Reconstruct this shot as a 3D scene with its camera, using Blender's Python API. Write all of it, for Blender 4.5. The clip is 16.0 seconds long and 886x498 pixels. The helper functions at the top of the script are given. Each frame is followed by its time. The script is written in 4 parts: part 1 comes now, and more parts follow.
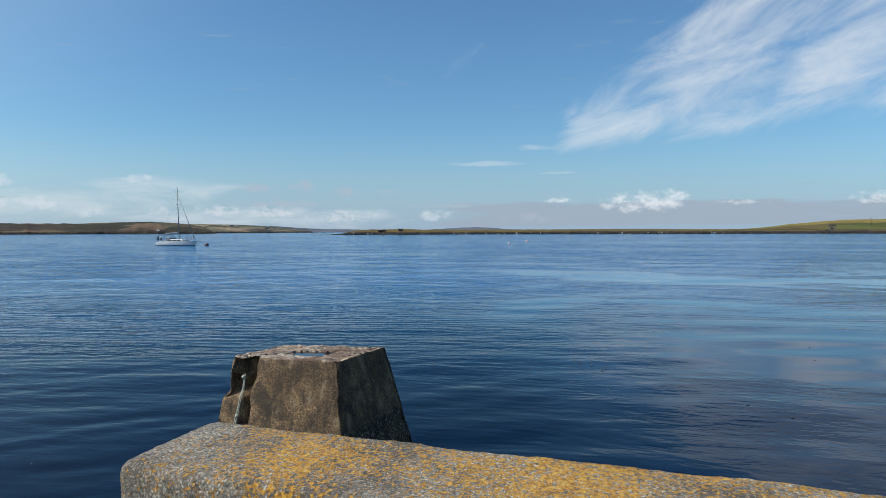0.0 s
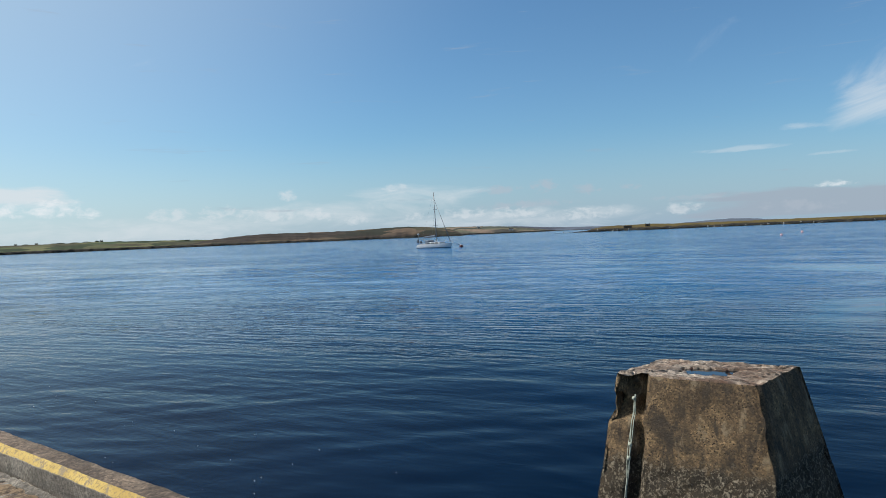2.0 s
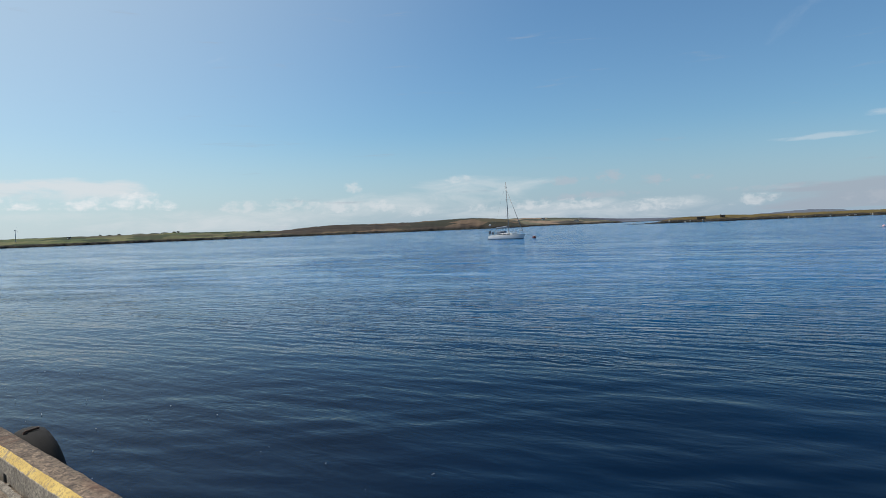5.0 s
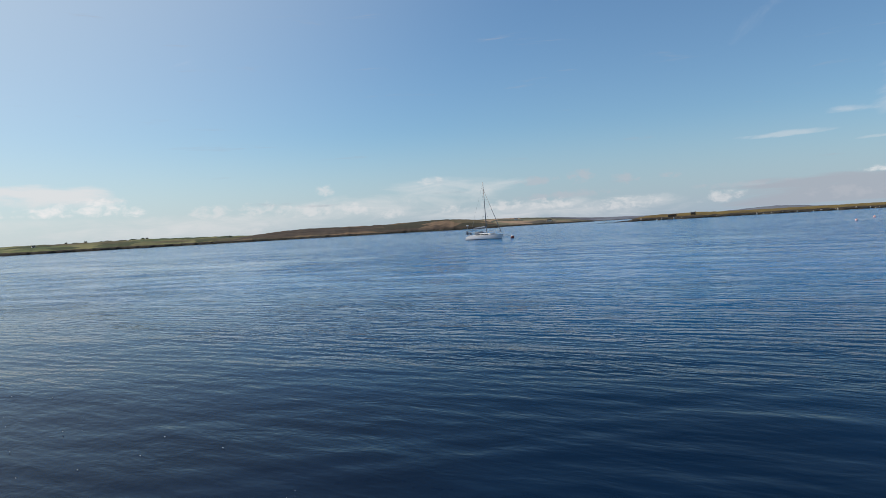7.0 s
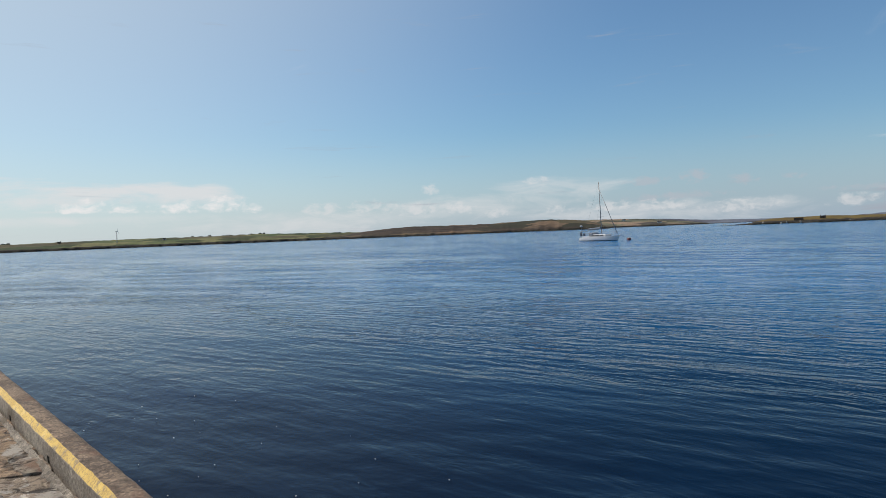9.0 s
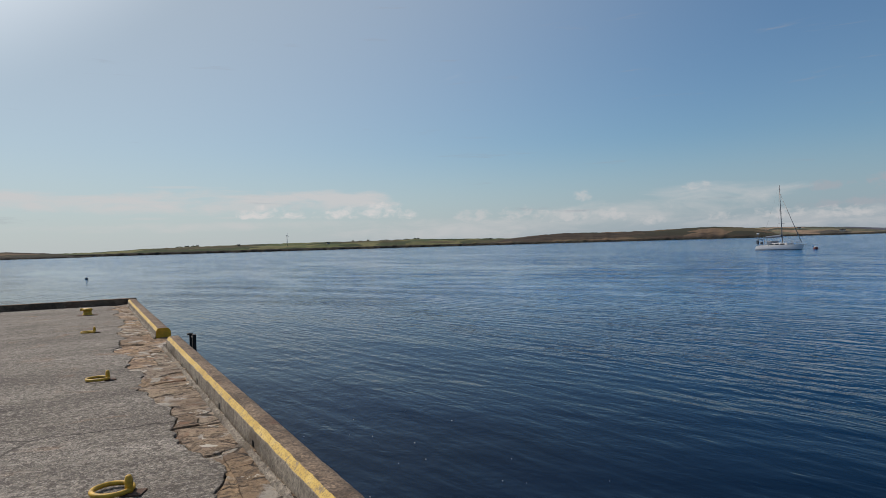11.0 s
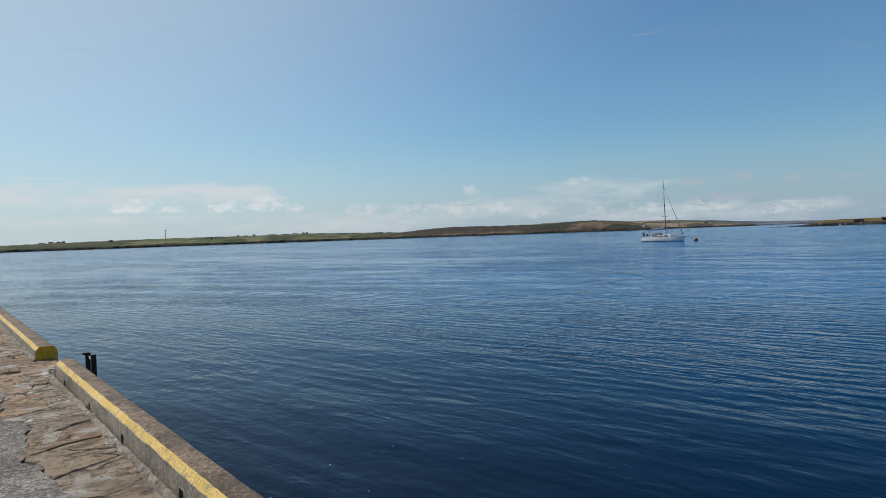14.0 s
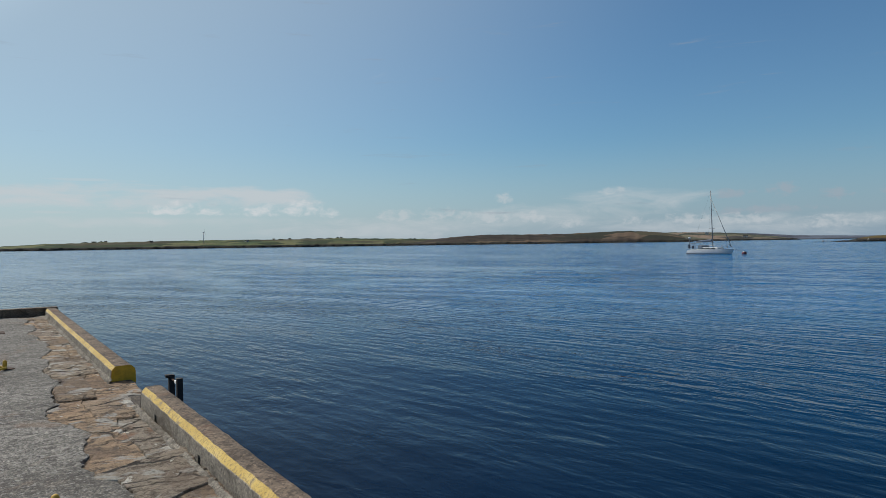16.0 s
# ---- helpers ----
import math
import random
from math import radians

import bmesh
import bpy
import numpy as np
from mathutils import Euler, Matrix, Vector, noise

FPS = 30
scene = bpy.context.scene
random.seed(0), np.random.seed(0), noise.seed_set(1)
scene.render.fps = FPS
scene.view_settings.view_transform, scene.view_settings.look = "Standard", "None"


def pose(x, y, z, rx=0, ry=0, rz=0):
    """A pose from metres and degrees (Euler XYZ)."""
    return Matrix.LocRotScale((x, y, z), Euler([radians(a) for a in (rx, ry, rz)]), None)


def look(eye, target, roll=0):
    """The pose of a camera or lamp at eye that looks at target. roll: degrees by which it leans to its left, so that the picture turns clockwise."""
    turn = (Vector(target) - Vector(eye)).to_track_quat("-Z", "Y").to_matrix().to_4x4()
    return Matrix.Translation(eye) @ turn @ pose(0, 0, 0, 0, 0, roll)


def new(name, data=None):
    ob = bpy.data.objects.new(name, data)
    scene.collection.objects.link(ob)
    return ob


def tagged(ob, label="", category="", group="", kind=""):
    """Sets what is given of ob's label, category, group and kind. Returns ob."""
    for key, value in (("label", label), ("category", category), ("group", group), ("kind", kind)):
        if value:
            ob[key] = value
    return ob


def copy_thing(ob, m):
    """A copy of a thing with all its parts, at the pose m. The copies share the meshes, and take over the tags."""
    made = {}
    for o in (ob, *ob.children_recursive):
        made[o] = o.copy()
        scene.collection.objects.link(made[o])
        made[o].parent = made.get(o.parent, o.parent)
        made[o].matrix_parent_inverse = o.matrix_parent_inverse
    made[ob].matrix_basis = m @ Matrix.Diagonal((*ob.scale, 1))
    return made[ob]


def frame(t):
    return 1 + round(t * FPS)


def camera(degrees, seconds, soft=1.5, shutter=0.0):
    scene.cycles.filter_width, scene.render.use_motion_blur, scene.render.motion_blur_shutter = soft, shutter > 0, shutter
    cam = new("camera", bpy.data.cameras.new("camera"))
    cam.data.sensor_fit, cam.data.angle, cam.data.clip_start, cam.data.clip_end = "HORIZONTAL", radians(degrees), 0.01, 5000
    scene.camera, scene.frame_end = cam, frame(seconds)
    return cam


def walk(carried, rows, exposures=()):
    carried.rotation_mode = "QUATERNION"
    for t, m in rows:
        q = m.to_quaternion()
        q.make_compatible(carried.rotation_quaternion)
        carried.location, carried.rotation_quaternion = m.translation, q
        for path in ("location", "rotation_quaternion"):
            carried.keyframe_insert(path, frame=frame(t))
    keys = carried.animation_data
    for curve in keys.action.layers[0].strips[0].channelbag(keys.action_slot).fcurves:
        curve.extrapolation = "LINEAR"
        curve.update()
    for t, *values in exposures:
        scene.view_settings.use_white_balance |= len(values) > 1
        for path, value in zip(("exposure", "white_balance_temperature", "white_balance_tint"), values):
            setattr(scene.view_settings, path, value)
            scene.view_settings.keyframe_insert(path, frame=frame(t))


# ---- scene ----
cam = camera(67.4, 16.0, soft=0.8)
PATH = [
    (0, (-2.747, -0.508, 1.78), (-0.826, 0.047, 1.727), -0.2),
    (0.5, (-2.643, -0.099, 1.819), (-0.765, 0.587, 1.765), -1.2),
    (1, (-2.511, 0.382, 1.79), (-0.704, 1.238, 1.737), -3.1),
    (1.5, (-2.397, 0.913, 1.781), (-0.682, 1.941, 1.732), -2.4),
    (2, (-2.313, 1.422, 1.78), (-0.712, 2.62, 1.738), -2.4),
    (2.5, (-2.212, 1.963, 1.786), (-0.724, 3.3, 1.75), -2.2),
    (3, (-2.153, 2.422, 1.802), (-0.733, 3.83, 1.768), -3.1),
    (3.5, (-2.03, 3.018, 1.798), (-0.682, 4.495, 1.75), -3.8),
    (4, (-1.915, 3.613, 1.744), (-0.564, 5.087, 1.694), -2.4),
    (4.5, (-1.759, 4.119, 1.741), (-0.328, 5.515, 1.685), -1.6),
    (7, (-1.051, 6.396, 1.677), (0.48, 7.681, 1.618), -3.3),
    (7.5, (-1.093, 6.98, 1.72), (0.414, 8.293, 1.661), -2.5),
    (8, (-1.166, 7.6, 1.738), (0.342, 8.912, 1.682), -2.2),
    (8.5, (-1.215, 8.2, 1.762), (0.249, 9.562, 1.713), -1.9),
    (9, (-1.29, 8.8, 1.785), (0.025, 10.306, 1.739), -2.3),
    (9.5, (-1.355, 9.434, 1.793), (-0.23, 11.088, 1.772), -2.5),
    (10, (-1.437, 10.02, 1.783), (-0.481, 11.777, 1.768), -1.2),
    (12.5, (-1.466, 12.552, 1.694), (-0.488, 14.296, 1.687), -2.9),
    (13, (-1.444, 13.09, 1.687), (-0.343, 14.759, 1.667), -3.4),
    (13.5, (-1.454, 13.672, 1.682), (-0.257, 15.274, 1.654), -2.1),
    (14, (-1.451, 14.246, 1.671), (-0.228, 15.828, 1.631), -2.0),
    (14.5, (-1.525, 14.773, 1.692), (-0.317, 16.367, 1.652), -2.3),
    (15, (-1.569, 15.376, 1.7), (-0.412, 17.007, 1.668), -2.1),
    (15.5, (-1.583, 15.967, 1.707), (-0.471, 17.629, 1.68), -1.5),
    (16, (-1.62, 16.48, 1.731), (-0.475, 18.12, 1.715), -0.8),
]
walk(cam, [(t, look(eye, target, roll)) for t, eye, target, roll in PATH], exposures=[
    (0, 0.02, 6350, 10), (1, 0.03, 6350, 10), (1.8, 0.03, 6500, 10), (2.5, -0.02, 6550, 10), (3.5, -0.12, 6650, 11), (4.5, -0.04, 6650, 11), (7.5, 0.03, 7050, 16),
    (9, -0.02, 7000, 15), (10, -0.28, 7080, 16), (12.5, -0.37, 7130, 17), (14.5, -0.12, 6550, 10), (16, -0.37, 6550, 10)])
# ---- world and sun ----
SUN_AZ, SUN_EL = -27.0, 46.0
WATER = -1.25
EYE_Z = 1.75


def heading(az, r, z=0.0, centre=(-1.8, 8.0)):
    """A place r metres from the centre, az degrees clockwise from +y."""
    a = radians(az)
    return Vector((centre[0] + r * math.sin(a), centre[1] + r * math.cos(a), z))


def add(nt, kind):
    return nt.nodes.new(kind)


def plug(nt, socket, value):
    if isinstance(value, bpy.types.NodeSocket):
        nt.links.new(value, socket)
    elif isinstance(value, tuple) and len(value) == 3 and socket.type == "RGBA":
        socket.default_value = (*value, 1.0)
    else:
        socket.default_value = value


def calc(nt, op, a, b=0.0, clamp=False):
    n = add(nt, "ShaderNodeMath")
    n.operation, n.use_clamp = op, clamp
    plug(nt, n.inputs[0], a)
    plug(nt, n.inputs[1], b)
    return n.outputs[0]


def blend(nt, fac, a, b, how="MIX"):
    n = add(nt, "ShaderNodeMix")
    n.data_type, n.blend_type = "RGBA", how
    plug(nt, n.inputs[0], fac)
    plug(nt, n.inputs[6], a)
    plug(nt, n.inputs[7], b)
    return n.outputs[2]


def ease(nt, value, lo, hi, out_lo=0.0, out_hi=1.0):
    n = add(nt, "ShaderNodeMapRange")
    n.interpolation_type = "SMOOTHSTEP"
    plug(nt, n.inputs[0], value)
    for k, v in enumerate((lo, hi, out_lo, out_hi)):
        plug(nt, n.inputs[1 + k], v)
    return n.outputs[0]


def grain(nt, vec, scale, detail=4.0, rough=0.55, warp=0.0):
    n = add(nt, "ShaderNodeTexNoise")
    if vec is not None:
        nt.links.new(vec, n.inputs["Vector"])
    n.inputs["Scale"].default_value = scale
    n.inputs["Detail"].default_value = detail
    n.inputs["Roughness"].default_value = rough
    n.inputs["Distortion"].default_value = warp
    return n.outputs["Fac"]


def cells(nt, vec, scale, feature="F1", randomness=1.0):
    n = add(nt, "ShaderNodeTexVoronoi")
    n.feature = feature
    nt.links.new(vec, n.inputs["Vector"])
    n.inputs["Scale"].default_value = scale
    n.inputs["Randomness"].default_value = randomness
    return n


def ramp(nt, fac, stops):
    n = add(nt, "ShaderNodeValToRGB")
    plug(nt, n.inputs[0], fac)
    while len(n.color_ramp.elements) < len(stops):
        n.color_ramp.elements.new(0.5)
    for e, (p, c) in zip(n.color_ramp.elements, stops):
        e.position, e.color = p, (*c, 1.0)
    return n.outputs["Color"]


def turned(nt, vec, scale=(1, 1, 1), rot=(0, 0, 0), shift=(0, 0, 0)):
    n = add(nt, "ShaderNodeMapping")
    nt.links.new(vec, n.inputs["Vector"])
    n.inputs["Location"].default_value = shift
    n.inputs["Rotation"].default_value = [radians(a) for a in rot]
    n.inputs["Scale"].default_value = scale
    return n.outputs["Vector"]


def relief(nt, height, strength, distance, under=None):
    n = add(nt, "ShaderNodeBump")
    plug(nt, n.inputs["Height"], height)
    n.inputs["Strength"].default_value = strength
    n.inputs["Distance"].default_value = distance
    if under is not None:
        nt.links.new(under, n.inputs["Normal"])
    return n.outputs["Normal"]


world = bpy.data.worlds.new("sky")
scene.world = world
world.use_nodes = True
wt = world.node_tree
sky = add(wt, "ShaderNodeTexSky")
sky.sky_type = "NISHITA"
sky.sun_disc = False
sky.sun_elevation, sky.sun_rotation = radians(SUN_EL), radians(SUN_AZ)
sky.altitude, sky.air_density, sky.dust_density, sky.ozone_density = 0.0, 1.0, 0.8, 1.4
tc = add(wt, "ShaderNodeTexCoord")
axes = add(wt, "ShaderNodeSeparateXYZ")
wt.links.new(tc.outputs["Generated"], axes.inputs[0])
az_s = calc(wt, "MULTIPLY", calc(wt, "ARCTAN2", axes.outputs[0], axes.outputs[1]), 57.2958)
el_s = calc(wt, "MULTIPLY", calc(wt, "ARCSINE", axes.outputs[2]), 57.2958)
plan = add(wt, "ShaderNodeCombineXYZ")
wt.links.new(az_s, plan.inputs[0])
wt.links.new(el_s, plan.inputs[1])


def cloud(az, el, size, tilt, cut, soft, seed, detail=7.0, rough=0.6, lean=None):
    """Cover of one cloud field: az and el = (start, full from, full to, end) in degrees."""
    v = turned(wt, plan.outputs[0], rot=(0, 0, tilt)) if tilt else plan.outputs[0]
    v = turned(wt, v, scale=(1 / size[0], 1 / size[1], 1.0), shift=(seed, seed * 1.7, 0))
    n = grain(wt, v, 1.0, detail, rough, 0.4)
    lo, hi = el_s, el_s
    if lean:
        off = calc(wt, "SUBTRACT", az_s, lean[0])
        lo = calc(wt, "SUBTRACT", el_s, calc(wt, "MULTIPLY", off, lean[1]))
        hi = calc(wt, "SUBTRACT", el_s, calc(wt, "MULTIPLY", off, lean[2]))
    m = calc(wt, "MULTIPLY", ease(wt, az_s, az[0], az[1]), ease(wt, az_s, az[3], az[2]))
    m = calc(wt, "MULTIPLY", m, calc(wt, "MULTIPLY", ease(wt, lo, el[0], el[1]), ease(wt, hi, el[3], el[2])))
    frayed = calc(wt, "ADD", n, calc(wt, "MULTIPLY", calc(wt, "SUBTRACT", m, 1.0), 0.42))
    return ease(wt, frayed, cut, cut + soft)


# thin streaked cirrus, the low cumulus bank, scattered low haze clouds and a grey stratus line
cirrus = cloud((81, 86, 130, 160), (4.6, 7.6, 6.0, 12.0), (8, 2.9), -19, 0.235, 0.56, 3.1, rough=0.60, lean=(83, 0.09, 0.78))
bank = cloud((-40, -8, 21, 27), (2.4, 3.7, 4.3, 5.7), (6, 1.6), 0, 0.30, 0.30, 1.7)
stratus = cloud((69, 80, 130, 150), (0.2, 0.6, 2.0, 2.9), (9, 1.0), 0, 0.20, 0.24, 21.0)
# single clouds share two noise fields: billows and wisps
billow = grain(wt, turned(wt, plan.outputs[0], scale=(0.95, 1.5, 1.0), shift=(5.3, 2.2, 0)), 1.0, 8.0, 0.60, 0.35)
wisp = grain(wt, turned(wt, plan.outputs[0], scale=(0.24, 0.85, 1.0), rot=(0, 0, -6), shift=(1.3, 7.9, 0)), 1.0, 7.0, 0.6, 0.5)


def single(az, el, wide, high, base, fray, soft, field):
    """Cover of one cloud round az, el: half width, height above and depth below, in degrees."""
    u = calc(wt, "DIVIDE", calc(wt, "SUBTRACT", az_s, az), wide)
    d = calc(wt, "SUBTRACT", el_s, el)
    w = calc(wt, "ADD", calc(wt, "DIVIDE", calc(wt, "MAXIMUM", d, 0.0), high), calc(wt, "DIVIDE", calc(wt, "MINIMUM", d, 0.0), base))
    r = calc(wt, "ADD", calc(wt, "MULTIPLY", u, u), calc(wt, "MULTIPLY", w, w))
    n = calc(wt, "MULTIPLY", calc(wt, "SUBTRACT", field, 0.5), fray)
    return ease(wt, calc(wt, "SUBTRACT", n, r), -1.35, -1.35 + soft)


def gather(clouds, fray, soft, field):
    cover = None
    for spec in clouds:
        one = single(*spec, fray, soft, field)
        cover = one if cover is None else calc(wt, "MAXIMUM", cover, one)
    return cover


white, grey = (7.0, 7.5, 7.9), (4.3, 5.0, 5.8)
puffs = gather([(12.9, 2.85, 2.1, 0.75, 0.25), (15.6, 2.75, 1.3, 0.45, 0.2), (19.6, 2.75, 2.2, 0.75, 0.3), (23.0, 2.85, 1.7, 1.15, 0.4), (25.2, 2.7, 1.0, 0.5, 0.3), (90.8, 2.2, 3.4, 1.05, 0.6), (92.9, 2.7, 1.2, 0.75, 0.5), (83.8, 2.6, 1.3, 0.28, 0.2), (98.3, 2.2, 1.7, 0.25, 0.18), (106.9, 2.2, 1.3, 0.6, 0.25)], 6.0, 2.3, billow)
tufts = gather([(40.1, 3.75, 0.9, 0.5, 0.35), (31.0, 2.45, 1.6, 0.5, 0.5), (35.0, 2.45, 2.0, 0.65, 0.5), (39.0, 2.2, 2.2, 0.7, 0.5), (42.8, 2.2, 1.3, 0.6, 0.5), (46.0, 1.55, 1.4, 0.4, 0.3), (51.0, 1.6, 1.2, 0.4, 0.3), (55.5, 1.7, 1.8, 0.5, 0.3), (59.5, 1.6, 2.2, 0.5, 0.4), (65.5, 1.3, 2.6, 0.6, 0.4), (73.0, 1.3, 1.5, 0.6, 0.4), (81.5, 1.0, 2.5, 0.5, 0.3), (49.3, 4.2, 1.1, 0.3, 0.3)], 7.0, 2.0, billow)
smudges = gather([(58.3, 3.7, 1.9, 0.35, 0.4), (62.1, 3.75, 1.3, 0.55, 0.5), (65.6, 3.4, 1.1, 0.45, 0.5), (60.5, 2.3, 4.0, 0.35, 0.35), (69.3, 3.4, 0.8, 0.25, 0.25), (74.5, 2.25, 3.5, 0.2, 0.3)], 6.0, 1.8, billow)
sheets = gather([(51.5, 3.6, 5.5, 0.8, 1.1), (44.5, 2.4, 9.0, 0.9, 1.4), (9.0, 2.1, 14.0, 0.35, 0.5), (30.0, 1.4, 12.0, 0.9, 1.0), (59.0, 1.2, 12.0, 0.8, 1.0)], 4.0, 2.2, wisp)
flecks = gather([(4.0, 2.75, 2.4, 0.13, 0.10), (10.2, 2.75, 1.3, 0.12, 0.10), (7.5, 5.2, 2.8, 0.14, 0.10), (82.0, 7.0, 2.2, 0.35, 0.25), (77.5, 5.75, 3.4, 0.22, 0.18), (84.5, 4.9, 2.0, 0.15, 0.12)], 6.0, 1.8, wisp)
pale = (8.3, 8.6, 8.9)
COVERS = ((sheets, white, 0.58), (smudges, grey, 0.62), (tufts, white, 0.55), (bank, white, 0.78), (flecks, white, 0.34), (stratus, (3.5, 4.15, 5.0), 0.8), (puffs, pale, 0.78), (cirrus, white, 0.85))
SKY = 0.10
col = sky.outputs["Color"]
col = blend(wt, 1.0, col, (0.68, 1.01, 1.19), "MULTIPLY")
# forward-scattered glare of thin haze on the sun's side
toward = add(wt, "ShaderNodeVectorMath")
toward.operation = "DOT_PRODUCT"
wt.links.new(tc.outputs["Generated"], toward.inputs[0])
toward.inputs[1].default_value = heading(SUN_AZ, math.cos(radians(SUN_EL)), math.sin(radians(SUN_EL)), (0, 0))
haze = ease(wt, el_s, 9.0, -0.5, 0.0, 0.75)
mist = blend(wt, ease(wt, toward.outputs["Value"], 0.0, 0.62), (3.6, 4.8, 6.3), (5.5, 6.6, 7.6))
col = blend(wt, haze, col, mist)
glare = ease(wt, toward.outputs["Value"], 0.25, 1.0, 0.0, 0.75)
col = blend(wt, glare, col, (5.9, 7.0, 7.4))
col = blend(wt, ease(wt, toward.outputs["Value"], 0.77, 1.0, 0.0, 0.9), col, (17.0, 19.0, 20.5))
for cover, tone, share in COVERS:
    col = blend(wt, calc(wt, "MULTIPLY", cover, share), col, tone)
wt.nodes["Background"].inputs["Strength"].default_value = SKY
wt.links.new(col, wt.nodes["Background"].inputs["Color"])

sun_data = bpy.data.lights.new("sun", "SUN")
sun_data.energy, sun_data.angle, sun_data.color = 4.3, radians(0.55), (1.0, 0.94, 0.85)
sun = new("sun", sun_data)
sun.matrix_world = look(heading(SUN_AZ, 50, 50 * math.tan(radians(SUN_EL)), (0, 0)), (0, 0, 0))

# ---- materials ----


def surface(name, rough=0.9, metal=0.0, ior=1.5):
    m = bpy.data.materials.new(name)
    m.use_nodes = True
    nt = m.node_tree
    b = nt.nodes["Principled BSDF"]
    b.inputs["Roughness"].default_value = rough
    b.inputs["Metallic"].default_value = metal
    b.inputs["IOR"].default_value = ior
    c = add(nt, "ShaderNodeTexCoord")
    return m, nt, b, c.outputs["Object"]


def plain(name, colour, rough=0.6, metal=0.0, wear=0.25, scale=8.0, bump=0.004):
    """Paint, metal or rubber with slight stains and grain."""
    m, nt, b, v = surface(name, rough, metal)
    n = grain(nt, v, scale, 5.0, 0.65)
    dark = tuple(c * (1 - wear) for c in colour)
    light = tuple(min(1, c * (1 + wear * 0.5)) for c in colour)
    plug(nt, b.inputs["Base Color"], ramp(nt, n, [(0.3, dark), (0.55, colour), (0.75, light)]))
    plug(nt, b.inputs["Normal"], relief(nt, grain(nt, v, scale * 9, 3.0), 0.4, bump))
    return m


def make_water():
    m, nt, b, v = surface("sea_water", 0.05, 0.0, 1.26)
    sep = add(nt, "ShaderNodeSeparateXYZ")
    nt.links.new(v, sep.inputs[0])
    X, Y = sep.outputs[0], sep.outputs[1]
    out = calc(nt, "ADD", X, calc(nt, "MULTIPLY", Y, 0.35))
    # the pier gives a lee; the breeze freshens farther out, in long streaks with slick water between
    open_sea = ease(nt, out, 4.0, 34.0)
    streak = grain(nt, turned(nt, v, scale=(1.0, 0.26, 1.0), rot=(0, 0, -38)), 0.030, 5.0, 0.58, 0.9)
    slick = calc(nt, "MULTIPLY", ease(nt, streak, 0.545, 0.61), ease(nt, out, 26.0, 50.0))
    gust = ease(nt, grain(nt, turned(nt, v, scale=(1.0, 0.5, 1.0), rot=(0, 0, -20)), 0.085, 5.0, 0.6, 0.8), 0.40, 0.58)
    lee = calc(nt, "SUBTRACT", calc(nt, "MULTIPLY", X, 0.20), Y)
    lee = calc(nt, "ADD", lee, calc(nt, "MULTIPLY", calc(nt, "SUBTRACT", grain(nt, v, 0.07, 5.0), 0.5), 20.0))
    lee = calc(nt, "MULTIPLY", ease(nt, lee, -2.0, 4.0), ease(nt, X, 75.0, 34.0))
    lee = calc(nt, "MULTIPLY", lee, ease(nt, gust, 0.35, 0.95, 1.0, 0.30))
    wind = calc(nt, "MULTIPLY", ease(nt, open_sea, 0.0, 1.0, 0.46, 1.0), ease(nt, gust, 0.0, 1.0, 0.55, 1.1))
    wind = calc(nt, "MULTIPLY", wind, ease(nt, slick, 0.0, 1.0, 1.0, 0.34))
    marks = grain(nt, turned(nt, v, scale=(0.8, 0.5, 1.0), rot=(0, 0, -24)), 0.30, 5.0, 0.7, 0.5)
    marks = calc(nt, "MULTIPLY", calc(nt, "SUBTRACT", marks, 0.5), ease(nt, out, 18.0, 60.0, 0.6, 4.2))
    wind = calc(nt, "MULTIPLY", wind, calc(nt, "MAXIMUM", calc(nt, "ADD", marks, 1.0), 0.35))
    quiet = calc(nt, "MULTIPLY", ease(nt, Y, 15.0, 3.0), ease(nt, X, 40.0, 16.0))
    wind = calc(nt, "MULTIPLY", wind, ease(nt, quiet, 0.0, 1.0, 1.0, 0.5))
    wind = calc(nt, "MULTIPLY", wind, ease(nt, lee, 0.0, 1.0, 1.0, 0.15))
    # parallel wavelets running past the pier, ripples and fine chop
    def bands(scale, turn, warp, detail):
        n = add(nt, "ShaderNodeTexWave")
        n.wave_type, n.bands_direction, n.wave_profile = "BANDS", "X", "SIN"
        nt.links.new(turned(nt, v, scale=(1.0, 0.8, 1.0), rot=(0, 0, turn)), n.inputs["Vector"])
        for key, value in (("Scale", scale), ("Distortion", warp), ("Detail", 3.0), ("Detail Scale", detail), ("Detail Roughness", 0.62)):
            n.inputs[key].default_value = value
        return n.outputs["Fac"]
    patch = ease(nt, grain(nt, turned(nt, v, scale=(1.0, 0.6, 1.0), rot=(0, 0, -16)), 0.34, 4.0, 0.6), 0.36, 0.62, 0.12, 1.0)
    near = ease(nt, out, 70.0, 14.0)
    wavelets = calc(nt, "MULTIPLY", calc(nt, "MULTIPLY", bands(0.60, -17, 7.0, 0.42), patch), calc(nt, "MULTIPLY", near, 0.020))
    small = calc(nt, "MULTIPLY", calc(nt, "MULTIPLY", bands(1.25, -11, 8.0, 0.5), calc(nt, "SUBTRACT", 1.15, patch)), calc(nt, "MULTIPLY", near, 0.008))
    chop = calc(nt, "MULTIPLY", grain(nt, turned(nt, v, scale=(1.0, 0.42, 1.0), rot=(0, 0, -14)), 0.75, 4.0, 0.6, 0.3), 0.17)
